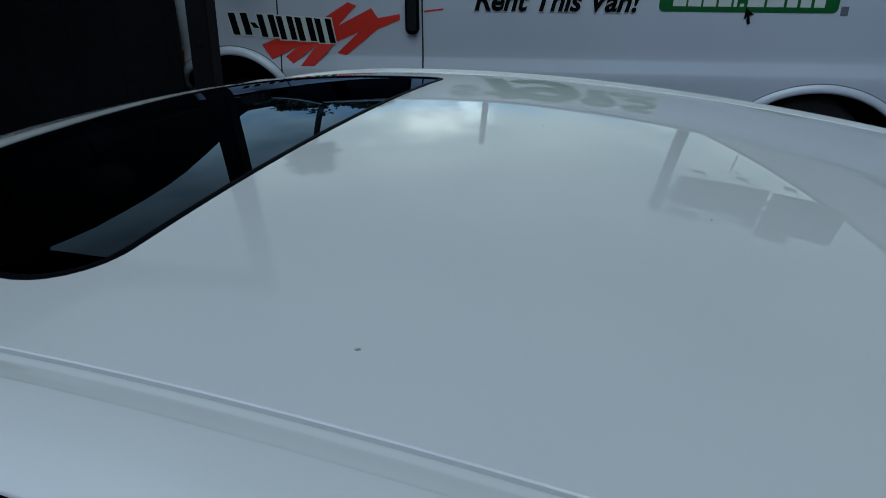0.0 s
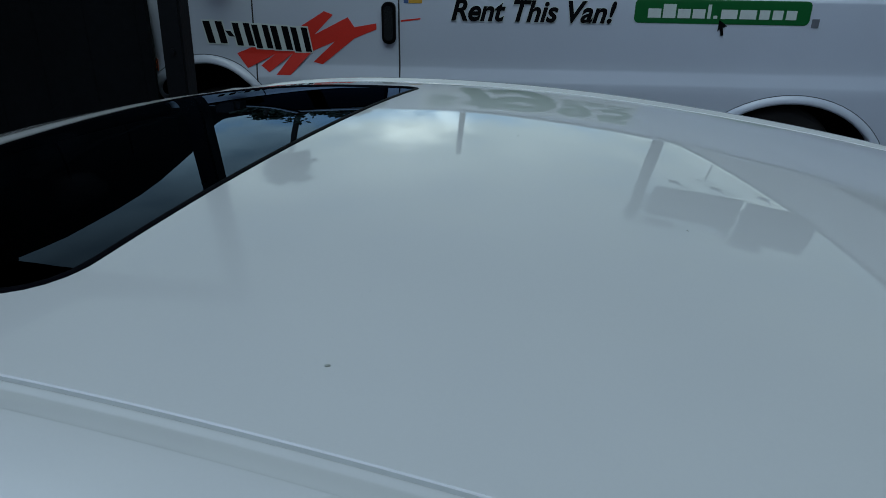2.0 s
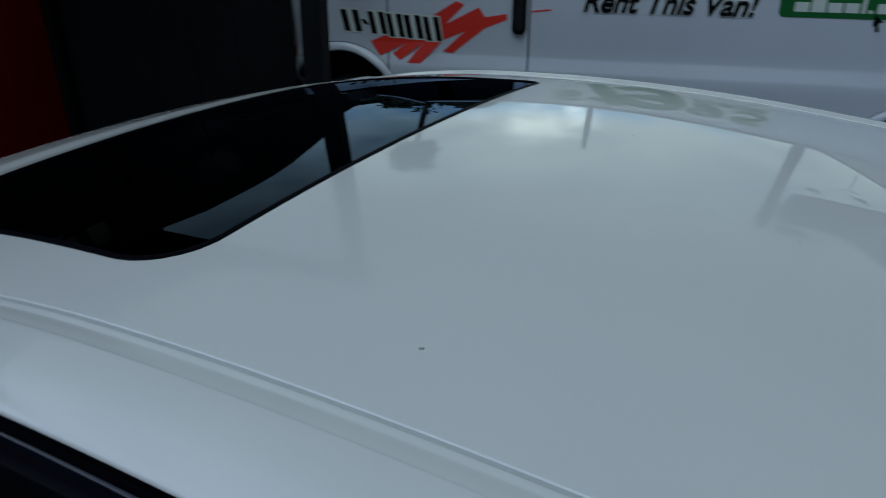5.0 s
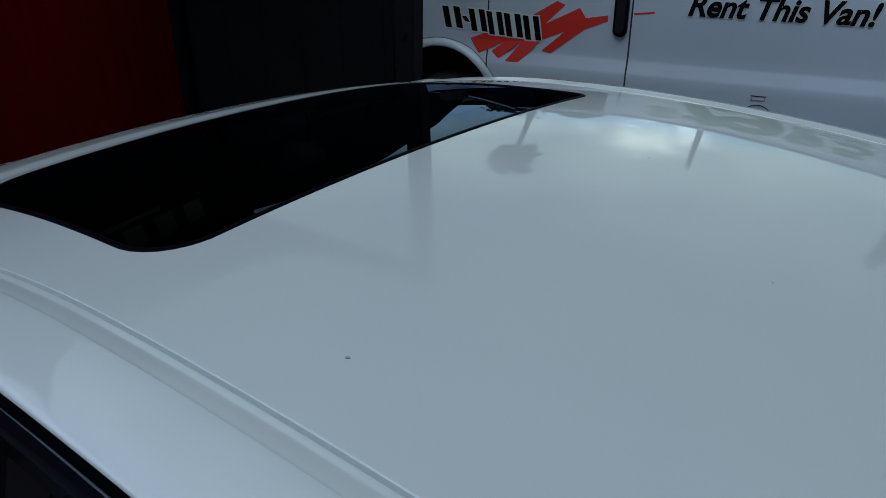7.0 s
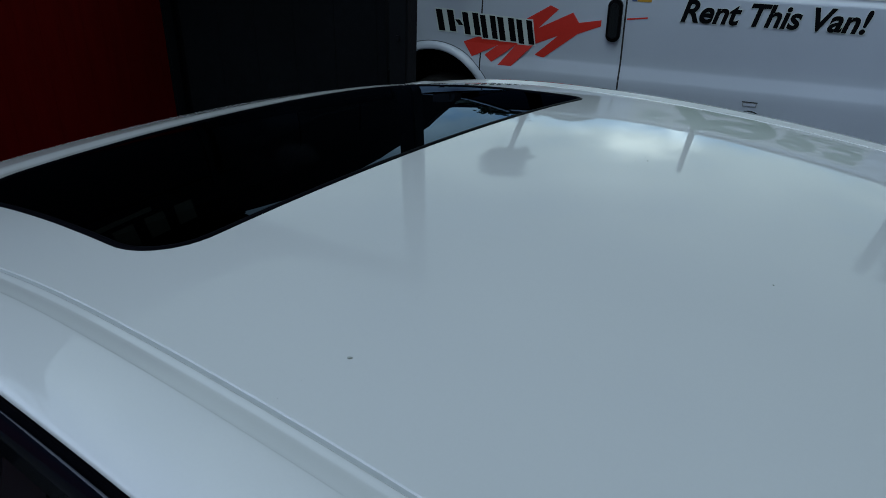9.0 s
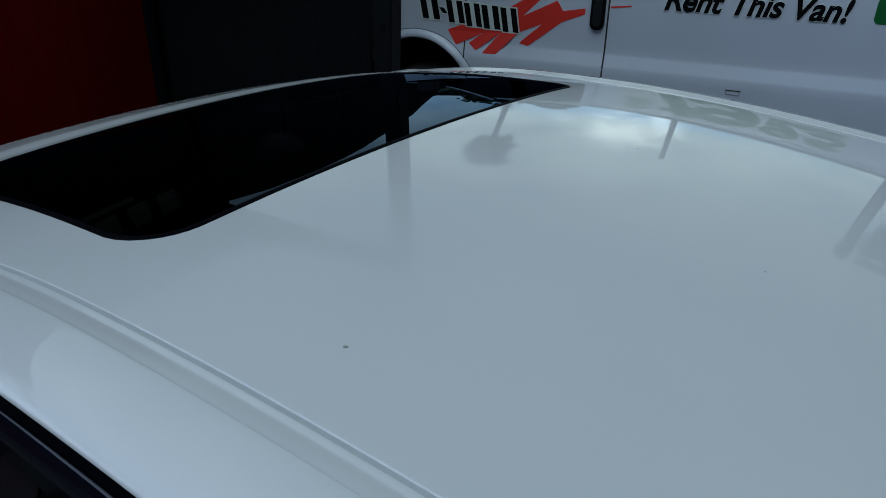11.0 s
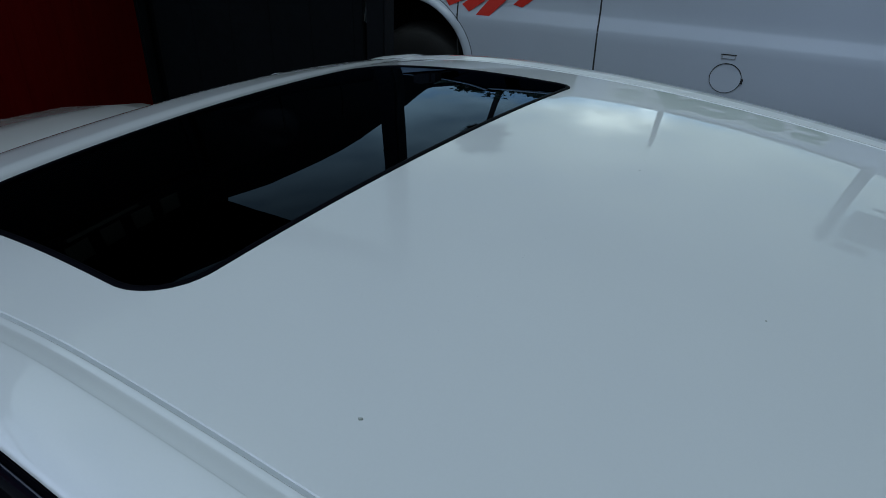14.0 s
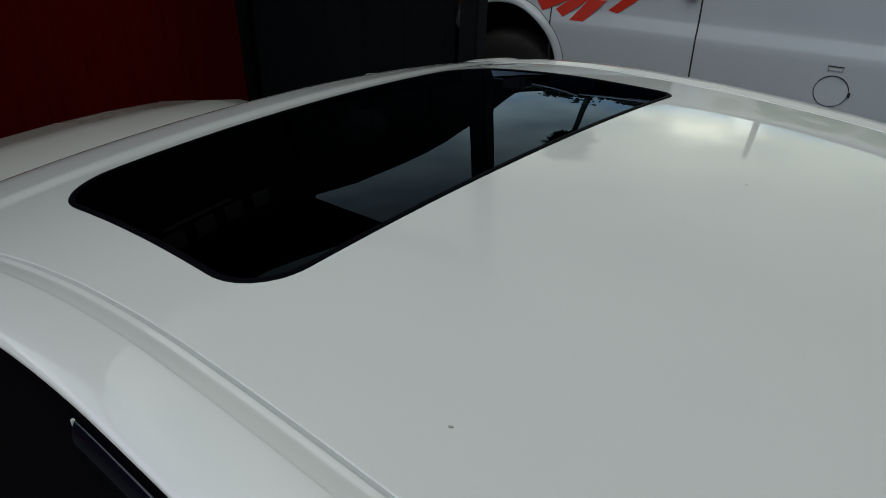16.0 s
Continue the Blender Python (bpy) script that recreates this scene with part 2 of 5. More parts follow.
ASPHALT = material("asphalt", (0.055, 0.055, 0.057), 0.9, grain=0.6, scale=160, stain=0.5, stain_scale=0.6, bump=0.6, dark=(0.028, 0.028, 0.03))
RED_WALL = material("dark_red_painted_metal", (0.112, 0.0012, 0.0014), 0.7, grain=0.35, scale=14, stain=0.5, stain_scale=1.6, bump=0.2, stretch=(1, 1, 0.12), spec=0.05)
DARK_WALL = material("charcoal_painted_wall", (0.0050, 0.0062, 0.0088), 0.75, grain=0.5, scale=25, stain=0.5, stain_scale=1.2, bump=0.3, spec=0.08)
FENCE = material("charcoal_fence_paint", (0.0058, 0.0072, 0.0100), 0.7, grain=0.5, scale=25, stain=0.6, stain_scale=1.5, bump=0.2, spec=0.08)
POST = material("dark_grey_painted_steel", (0.0064, 0.0076, 0.0100), 0.6, spec=0.12, grain=0.5, scale=50, stain=0.6, bump=0.15)
SIGN_PALE = material("faded_yellow_letters", (0.22, 0.19, 0.10), 0.6, grain=0.3, scale=40)
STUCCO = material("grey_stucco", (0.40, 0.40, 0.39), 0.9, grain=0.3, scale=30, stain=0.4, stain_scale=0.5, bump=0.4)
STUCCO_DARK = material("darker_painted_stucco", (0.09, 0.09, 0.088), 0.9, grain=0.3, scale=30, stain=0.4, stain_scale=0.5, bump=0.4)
BOARD = material("billboard_back_panel", (0.045, 0.047, 0.05), 0.7, grain=0.3, scale=6, stain=0.5, stain_scale=0.6)
GALV = material("weathered_steel", (0.075, 0.078, 0.08), 0.6, metal=0.3, grain=0.4, scale=30, stain=0.5)
WOOD_POLE = material("weathered_pole_wood", (0.11, 0.09, 0.07), 0.9, grain=0.6, scale=12, stain=0.5, bump=0.5, stretch=(1, 1, 0.08))
BARK = material("palm_bark", (0.055, 0.045, 0.035), 0.95, grain=0.7, scale=10, stain=0.5, bump=0.8)
LEAF = material("dull_green_leaf", (0.022, 0.036, 0.016), 0.6, grain=0.5, scale=6, stain=0.5, dark=(0.014, 0.026, 0.010))
PALM_LEAF = material("palm_frond_green", (0.020, 0.034, 0.014), 0.6, grain=0.5, scale=6, stain=0.5, dark=(0.02, 0.03, 0.012))
LITTER = material("dry_leaf_litter", (0.11, 0.08, 0.05), 0.9, grain=0.6, scale=30, dark=(0.03, 0.025, 0.02))
DIRT = material("dried_dropping", (0.40, 0.42, 0.38), 0.8, grain=0.6, scale=400, bump=0.4)
CONCRETE = material("stained_concrete", (0.16, 0.155, 0.145), 0.9, grain=0.4, scale=50, stain=0.6, stain_scale=1.0, bump=0.5)


# ---- mesh helpers ----
def from_verts(name, verts, faces, mat, parent=None, label="", smooth=False):
    me = bpy.data.meshes.new(name)
    me.from_pydata([tuple(map(float, v)) for v in verts], [], faces)
    me.update()
    if smooth:
        me.polygons.foreach_set("use_smooth", [True] * len(me.polygons))
    ob = new(name, me)
    me.materials.append(mat)
    if parent is not None:
        ob.parent = parent
    if label:
        ob["label"] = label
    return ob


def part(name, bm, mat, parent=None, label="", smooth=False, bevel=0.0):
    """Links a bmesh as ONE mesh object under a thing or a part."""
    if bevel:
        bmesh.ops.bevel(bm, geom=list(bm.edges), offset=bevel, segments=2, affect="EDGES", clamp_overlap=True)
    bmesh.ops.recalc_face_normals(bm, faces=bm.faces)
    me = bpy.data.meshes.new(name)
    bm.to_mesh(me)
    bm.free()
    if smooth:
        me.polygons.foreach_set("use_smooth", [True] * len(me.polygons))
    me.materials.append(mat)
    ob = new(name, me)
    if parent is not None:
        ob.parent = parent
    if label:
        ob["label"] = label
    return ob


def box(x0, x1, y0, y1, z0, z1, bm=None):
    bm = bm or bmesh.new()
    vs = [bm.verts.new(p) for p in ((x0, y0, z0), (x1, y0, z0), (x1, y1, z0), (x0, y1, z0),
                                    (x0, y0, z1), (x1, y0, z1), (x1, y1, z1), (x0, y1, z1))]
    for f in ((0, 3, 2, 1), (4, 5, 6, 7), (0, 1, 5, 4), (1, 2, 6, 5), (2, 3, 7, 6), (3, 0, 4, 7)):
        bm.faces.new([vs[i] for i in f])
    return bm


def tube(points, radii, sides=12, bm=None, cap=True):
    """A tube of changing radius along points."""
    bm = bm or bmesh.new()
    pts = [Vector(p) for p in points]
    if not hasattr(radii, "__len__"):
        radii = [radii] * len(pts)
    rings, side = [], None
    for i, p in enumerate(pts):
        t = (pts[min(i + 1, len(pts) - 1)] - pts[max(i - 1, 0)]).normalized()
        ref = Vector((0, 0, 1)) if abs(t.z) < 0.9 else Vector((1, 0, 0))
        side = t.cross(ref).normalized()
        up = side.cross(t)
        rings.append([bm.verts.new(p + radii[i] * (math.cos(a) * side + math.sin(a) * up))
                      for a in (2 * math.pi * k / sides for k in range(sides))])
    for r0, r1 in zip(rings, rings[1:]):
        for k in range(sides):
            bm.faces.new((r0[k], r0[(k + 1) % sides], r1[(k + 1) % sides], r1[k]))
    if cap:
        bm.faces.new(rings[0][::-1])
        bm.faces.new(rings[-1])
    return bm


def prism(outline, axis_from, axis_to, place):
    """An outline of 2D points drawn out from one depth to another; place(a, b, d) gives the 3D point."""
    bm = bmesh.new()
    lo = [bm.verts.new(place(a, b, axis_from)) for a, b in outline]
    hi = [bm.verts.new(place(a, b, axis_to)) for a, b in outline]
    bm.faces.new(lo[::-1])
    bm.faces.new(hi)
    n = len(outline)
    for i in range(n):
        bm.faces.new((lo[i], lo[(i + 1) % n], hi[(i + 1) % n], hi[i]))
    return bm


def lathe(profile, sides, place, bm=None):
    """Turns (radius, depth) pairs round an axis; place(a, b, d) gives the 3D point."""
    bm = bm or bmesh.new()
    rings = []
    for r, d in profile:
        rings.append([bm.verts.new(place(r * math.cos(2 * math.pi * k / sides), r * math.sin(2 * math.pi * k / sides), d))
                      for k in range(sides)])
    for r0, r1 in zip(rings, rings[1:]):
        for k in range(sides):
            bm.faces.new((r0[k], r0[(k + 1) % sides], r1[(k + 1) % sides], r1[k]))
    if profile[0][0] > 1e-6:
        bm.faces.new(rings[0][::-1])
    if profile[-1][0] > 1e-6:
        bm.faces.new(rings[-1])
    return bm


def loft(sections, closed=False):
    """Faces between rows of the same number of points."""
    bm = bmesh.new()
    rows = [[bm.verts.new(p) for p in s] for s in sections]
    for r0, r1 in zip(rows, rows[1:]):
        n = len(r0)
        for i in range(n if closed else n - 1):
            bm.faces.new((r0[i], r0[(i + 1) % n], r1[(i + 1) % n], r1[i]))
    return bm


def thing(name, label, category, matrix=None, group="", kind=""):
    ob = new(name)
    ob.empty_display_size = 0.2
    if matrix is not None:
        ob.matrix_world = matrix
    return tagged(ob, label, category, group, kind)


def rounded_rect(a0, a1, b0, b1, r, seg=8):
    pts = []
    for ca, cb, s in ((a1 - r, b1 - r, 0), (a0 + r, b1 - r, 90), (a0 + r, b0 + r, 180), (a1 - r, b0 + r, 270)):
        for k in range(seg + 1):
            t = radians(s + 90 * k / seg)
            pts.append((ca + r * math.cos(t), cb + r * math.sin(t)))
    return pts


def lettering(name, text, size, mat, parent, x, z, y, shear=0.0, bold=0.0, width=1.0, label=""):
    """Flat words on an upright face that looks towards -y."""
    cu = bpy.data.curves.new(name, "FONT")
    cu.body, cu.size, cu.shear, cu.offset, cu.extrude = text, size, shear, bold, 0.001
    tmp = new(name + "_curve", cu)
    me = bpy.data.meshes.new_from_object(tmp.evaluated_get(bpy.context.evaluated_depsgraph_get()))
    bpy.data.objects.remove(tmp)
    bpy.data.curves.remove(cu)
    me.transform(Matrix.Translation((x, y, z)) @ Matrix.Rotation(radians(90), 4, "X") @ Matrix.Diagonal((width, 1, 1, 1)))
    # every letter becomes a part of its own
    bm = bmesh.new()
    bm.from_mesh(me)
    todo, islands = set(bm.faces), []
    while todo:
        stack, island = [todo.pop()], []
        while stack:
            f = stack.pop()
            island.append(f)
            for e in f.edges:
                for g in e.link_faces:
                    if g in todo:
                        todo.remove(g)
                        stack.append(g)
        xs = [v.co.x - shear * (v.co.z - z) for f in island for v in f.verts]
        islands.append([min(xs), max(xs), island])
    islands.sort(key=lambda i: i[0] + i[1])
    letters = []
    for lo, hi, island in islands:
        if letters and lo < letters[-1][1] - 0.4 * min(hi - lo, letters[-1][1] - letters[-1][0]):
            letters[-1][2].extend(island)
            letters[-1][0], letters[-1][1] = min(lo, letters[-1][0]), max(hi, letters[-1][1])
        else:
            letters.append([lo, hi, list(island)])
    for lo, hi, island in letters:
        index, verts, faces = {}, [], []
        for f in island:
            row = []
            for v in f.verts:
                if v not in index:
                    index[v] = len(verts)
                    verts.append(tuple(v.co))
                row.append(index[v])
            faces.append(row)
        from_verts(name, verts, faces, mat, parent, label)
    bm.free()
    bpy.data.meshes.remove(me)


# ---- ground ----
def ground():
    xs = [-400, -60, -12, -6, -3, 0, 3, 6, 12, 60, 400]
    rows = [[(x, y, 0) for y in xs] for x in xs]
    b = loft(rows)
    ob = part("ground", b, ASPHALT)
    return tagged(ob, "dark grey worn asphalt of a parking lot", "ground", kind="structure")


ground()


# ---- the white car ----
CAR_TURN = radians(-15.316)
CAR = Matrix.Translation((-0.8653, -3.1951, 0)) @ Matrix.Rotation(CAR_TURN, 4, "Z")
ROOF = dict(z0=1.6185, a=0.0766, a4=0.0293, b=0.1110, b4=-0.0244, u0=1.3249, c=0.1095, d=0.0704, s=-0.0415, e=0.0059)
VC, V_EDGE, U_FRONT = -0.0251, 0.6320, 0.2662   # middle line and half width of the roof panel, and its front edge


def roof_z(u, v):
    r = ROOF
    s = min(1.0, max(0.0, (0.572 - u) / 0.05))
    return (0.0054 * s * s * (3 - 2 * s) - 0.829 * max(0.0, 0.43 - u) ** 2 + r["z0"] + r["s"] * v - r["a"] * v ** 2 - r["a4"] * v ** 4
            - r["b"] * (u - r["u0"]) ** 2 - r["b4"] * (u - r["u0"]) ** 4 - r["c"] * max(0.0, 1.0 - u) ** 2 - r["d"] * max(0.0, u - 1.9) ** 2
            + r["e"] * (u - 1.3) * v ** 2)


def half_width(u):
    """The roof panel is narrower towards the rear and flares out towards the windscreen pillars."""
    return V_EDGE - 0.0150 * (u - 1.4) + 0.1607 * max(0.0, 1.2 - u) ** 2


def roof_normal(u, v):
    e = 1e-3
    return Vector((-(roof_z(u + e, v) - roof_z(u - e, v)) / (2 * e), -(roof_z(u, v + e) - roof_z(u, v - e)) / (2 * e), 1)).normalized()


SUN_U0, SUN_U1, SUN_V = 0.5984, 1.1740, 0.5290
SUN_C = ((SUN_U0 + SUN_U1) / 2, -0.0452)
CORNERS = {(1, 1): 0.0384, (1, -1): 0.0854, (-1, 1): 0.1107, (-1, -1): 0.1295}   # radii by the signs of u and v


def sun_outline(t, grow=0.0):
    """The point of the sunroof's rounded, slightly bowed outline in the direction t from its middle."""
    hu, hv = (SUN_U1 - SUN_U0) / 2 + grow, SUN_V + grow
    c, s = math.cos(t), math.sin(t)
    cu, sv = abs(c), abs(s)
    r = CORNERS[(1 if c > 0 else -1, 1 if s > 0 else -1)] + grow
    d = min(hu / max(cu, 1e-9), hv / max(sv, 1e-9))
    a, b = hu - r, hv - r
    if d * cu > a and d * sv > b:
        q = cu * a + sv * b
        d = q + math.sqrt(max(0.0, q * q - (a * a + b * b - r * r)))
    x, y = d * c, d * s
    u = SUN_C[0] + x + (0.0038 if x > 0 else -0.0024) * (1 - (y / hv) ** 2)
    v = SUN_C[1] + y + (-0.0027 if y > 0 else 0.0029) * (1 - (x / hu) ** 2)
    return u, v


def roof_panel(parent):
    u_lo, u_mid, u_hi = U_FRONT, 1.46, 2.32
    angs = sorted([2 * math.pi * k / 240 for k in range(240)]
                  + [math.atan2(VC + sv * V_EDGE - SUN_C[1], (uu - SUN_C[0])) % (2 * math.pi) for uu in (u_lo, u_mid) for sv in (-1, 1)])
    verts, faces = [], []
    steps = 16
    for t in angs:
        cu, sv = math.cos(t), math.sin(t)
        lim_u = (u_mid - SUN_C[0]) if cu > 0 else (SUN_C[0] - u_lo)
        lim_v = abs(VC + (V_EDGE if sv > 0 else -V_EDGE) - SUN_C[1])
        r1 = min(lim_u / max(abs(cu), 1e-9), lim_v / max(abs(sv), 1e-9))
        u0, v0 = sun_outline(t)
        u1, v1 = SUN_C[0] + r1 * cu, SUN_C[1] + r1 * sv
        v1 = VC + (v1 - VC) * half_width(u1) / V_EDGE
        for k in range(steps + 1):
            f = k / steps
            verts.append((u0 + (u1 - u0) * f, v0 + (v1 - v0) * f))
    n = len(angs)
    for i in range(n):
        j = (i + 1) % n
        for k in range(steps):
            faces.append((i * (steps + 1) + k, i * (steps + 1) + k + 1, j * (steps + 1) + k + 1, j * (steps + 1) + k))
    base = len(verts)
    nu, nv = 40, 48
    for i in range(nu + 1):
        for j in range(nv + 1):
            u = u_mid + (u_hi - u_mid) * i / nu
            verts.append((u, VC + half_width(u) * (2 * j / nv - 1)))
    for i in range(nu):
        for j in range(nv):
            a = base + i * (nv + 1) + j
            faces.append((a, a + nv + 1, a + nv + 2, a + 1))
    me = bpy.data.meshes.new("roof_panel")
    me.from_pydata([(u, v, roof_z(u, v)) for u, v in verts], [], faces)
    me.update()
    bm = bmesh.new()
    bm.from_mesh(me)
    for f in bm.faces:
        if f.normal.z < 0:
            f.normal_flip()
    bm.to_mesh(me)
    bm.free()
    me.polygons.foreach_set("use_smooth", [True] * len(me.polygons))
    me.normals_split_custom_set_from_vertices([roof_normal(u, v) for u, v in verts])
    me.materials.append(PAINT)
    ob = new("roof_panel", me)
    ob.parent = parent
    return ob


def sunroof(parent):
    # glass pane that follows the roof, with a rubber frame round it
    verts, faces = [], []
    n, steps = 200, 12
    for i in range(n):
        a, b = sun_outline(2 * math.pi * i / n, -0.0095)
        for k in range(steps + 1):
            verts.append((SUN_C[0] + (a - SUN_C[0]) * k / steps, SUN_C[1] + (b - SUN_C[1]) * k / steps))
    for i in range(n):
        j = (i + 1) % n
        for k in range(steps):
            faces.append((i * (steps + 1) + k, i * (steps + 1) + k + 1, j * (steps + 1) + k + 1, j * (steps + 1) + k))
    pane = from_verts("sunroof_glass", [(u, v, roof_z(u, v) - 0.001) for u, v in verts], faces, TINTED, parent, "dark tinted glass sunroof pane", smooth=True)
    pane.data.normals_split_custom_set_from_vertices([roof_normal(u, v) for u, v in verts])
    prof = [(0.003, -0.012), (0.001, -0.0005), (-0.002, 0.0014), (-0.007, 0.0016), (-0.0095, 0.0010), (-0.012, -0.010)]
    rows = []
    for i in range(n + 1):
        row = []
        for g, dz in prof:
            u, v = sun_outline(2 * math.pi * (i % n) / n, g)
            row.append((u, v, roof_z(u, v) + dz))
        rows.append(row)
    part("sunroof_seal", loft(rows), RUBBER, parent, "black rubber seal round the sunroof", smooth=True)


def edge(side, u=1.4):
    return VC + side * half_width(u)


# cross-section from the roof's edge over the ditch to the crease on the rail: (distance from the roof's edge, drop)
DITCH = [(0.0, 0.0), (0.0005, 0.0002), (0.0009, 0.0010), (0.0012, 0.0017), (0.0017, 0.0018), (0.0058, 0.0017), (0.0062, 0.0012), (0.0066, 0.0006),
         (0.0072, 0.0003), (0.0082, 0.0003), (0.0100, 0.0006), (0.0120, 0.0011), (0.0138, 0.0016), (0.0150, 0.0018), (0.0165, 0.0017), (0.0200, 0.0013),
         (0.0240, 0.0008), (0.0280, 0.00045), (0.0320, 0.00025), (0.0346, 0.0002), (0.0352, 0.0001), (0.0359, -0.0001), (0.0366, -0.0001), (0.0400, 0.0003), (0.0440, 0.0009), (0.0480, 0.0016)]


def rail_end(u):
    """Where the rail turns down to the window: (distance from the roof's edge, drop)."""
    return 0.1148 + 0.0114 * (u - 1.3), 0.0229 + 0.0078 * (u - 1.3)


def rail(parent, side):
    us = [U_FRONT + (2.32 - U_FRONT) * i / 70 for i in range(71)]
    rows = []
    for u in us:
        z, e = roof_z(u, edge(side, u)), edge(side, u)
        de, he = rail_end(u)
        prof = list(DITCH)
        for k in range(1, 13):
            f = k / 12
            prof.append((0.048 + (de - 0.048) * f, 0.0016 + (he - 0.0016) * (0.60 * f + 0.40 * f ** 3)))
        prof += [(de + 0.0012, he + 0.0015), (de + 0.0016, he + 0.0040)]
        rows.append([(u, e + side * d, z - h) for d, h in prof])
    part("roof_rail", loft(rows), PAINT, parent, "white side rail with a roof ditch", smooth=True)

    # grey strip in the bottom of the ditch, coloured as the groove's shade
    rs = []
    for u in us[1:-1]:
        z, e = roof_z(u, edge(side, u)), edge(side, u)
        rs.append([(u, e + side * d, z - h) for d, h in ((0.0012, 0.0018), (0.0015, 0.0014), (0.0058, 0.0013), (0.0062, 0.0016), (0.0061, 0.0026), (0.0013, 0.0026))])
    part("ditch_shade_strip", loft(rs, closed=True), DITCH_SHADE, parent, "grey strip that stands for the shade in the roof ditch", smooth=False)

    # black seal, smoked visor and side glass below the rail
    def strip(name, u0, u1, prof, mat, label="", smooth=False):
        rs = []
        for i in range(41):
            u = u0 + (u1 - u0) * i / 40
            z, (de, he) = roof_z(u, edge(side, u)), rail_end(u)
            rs.append([(u, edge(side, u) + side * (de + d), z - he - h) for d, h in prof])
        return part(name, loft(rs, closed=True), mat, parent, label, smooth=smooth)
    strip("window_seal", 0.34, 2.28, [(0.0014, 0.0035), (0.0020, 0.007), (0.0005, 0.014), (0.003, 0.024), (-0.020, 0.029), (-0.020, 0.0035)], RUBBER, "black rubber window seal")
    strip("window_visor", 1.152, 2.10, [(0.003, 0.020), (0.0058, 0.0205), (0.0085, 0.026), (0.012, 0.037), (0.0145, 0.068), (0.0105, 0.068), (0.005, 0.027)], VISOR, "smoked acrylic window visor", smooth=True)
    u = 1.150
    de, he = rail_end(u)
    v0, z0 = edge(side, u) + side * (de + 0.004), roof_z(u, edge(side, u)) - he - 0.020
    part("visor_clip", box(1.1475, 1.1525, min(v0, v0 + side * 0.004), max(v0, v0 + side * 0.004), z0 - 0.007, z0 + 0.001), DECAL_PALE, parent, "small pale clip", bevel=0.001)
    for u0, u1 in ((0.05, 1.22), (1.30, 2.04)):
        rs = []
        for i in range(13):
            u = u0 + (u1 - u0) * i / 12
            uu = max(u, 0.34)
            de, he = rail_end(uu)
            v, top = edge(side, uu) + side * (de - 0.008), roof_z(uu, edge(side, uu)) - he - 0.02 - max(0.0, 0.42 - u) * 0.9
            rs.append([(u, v, top), (u, (v + VC + side * 0.875) / 2 + side * 0.02, (top + 1.02) / 2), (u, VC + side * 0.875, 1.02)])
        part("side_window", loft(rs), SIDE_GLASS, parent, smooth=True)
    de, he = rail_end(1.26)
    v, top = edge(side, 1.26) + side * (de - 0.006), roof_z(1.26, edge(side, 1.26)) - he - 0.018
    part("door_pillar", loft([[(u, v, top), (u, (v + VC + side * 0.878) / 2 + side * 0.02, (top + 1.02) / 2), (u, VC + side * 0.878, 1.02)] for u in (1.22, 1.30)]), GLOSS_BLACK, parent)


def wheel(parent, x, z, side, y, r, w, mat_rim=STEEL):
    def place(a, b, d):
        return (x + a, y - side * d, z + b)
    tyre = part("wheel", lathe([(r * 0.62, 0.0), (r * 0.70, -0.012), (r * 0.90, -0.014), (r * 0.97, 0.0), (r, 0.03), (r, w - 0.03), (r * 0.95, w), (r * 0.60, w)], 40, place), TYRE, parent, "black tyre with a steel rim", smooth=True)
    part("rim", lathe([(r * 0.63, 0.004), (r * 0.60, 0.022), (r * 0.42, 0.030), (r * 0.34, 0.012), (r * 0.20, 0.004), (r * 0.17, -0.012), (0.0, -0.014)], 32, place), mat_rim, tyre, "grey metal rim", smooth=True)
    return tyre


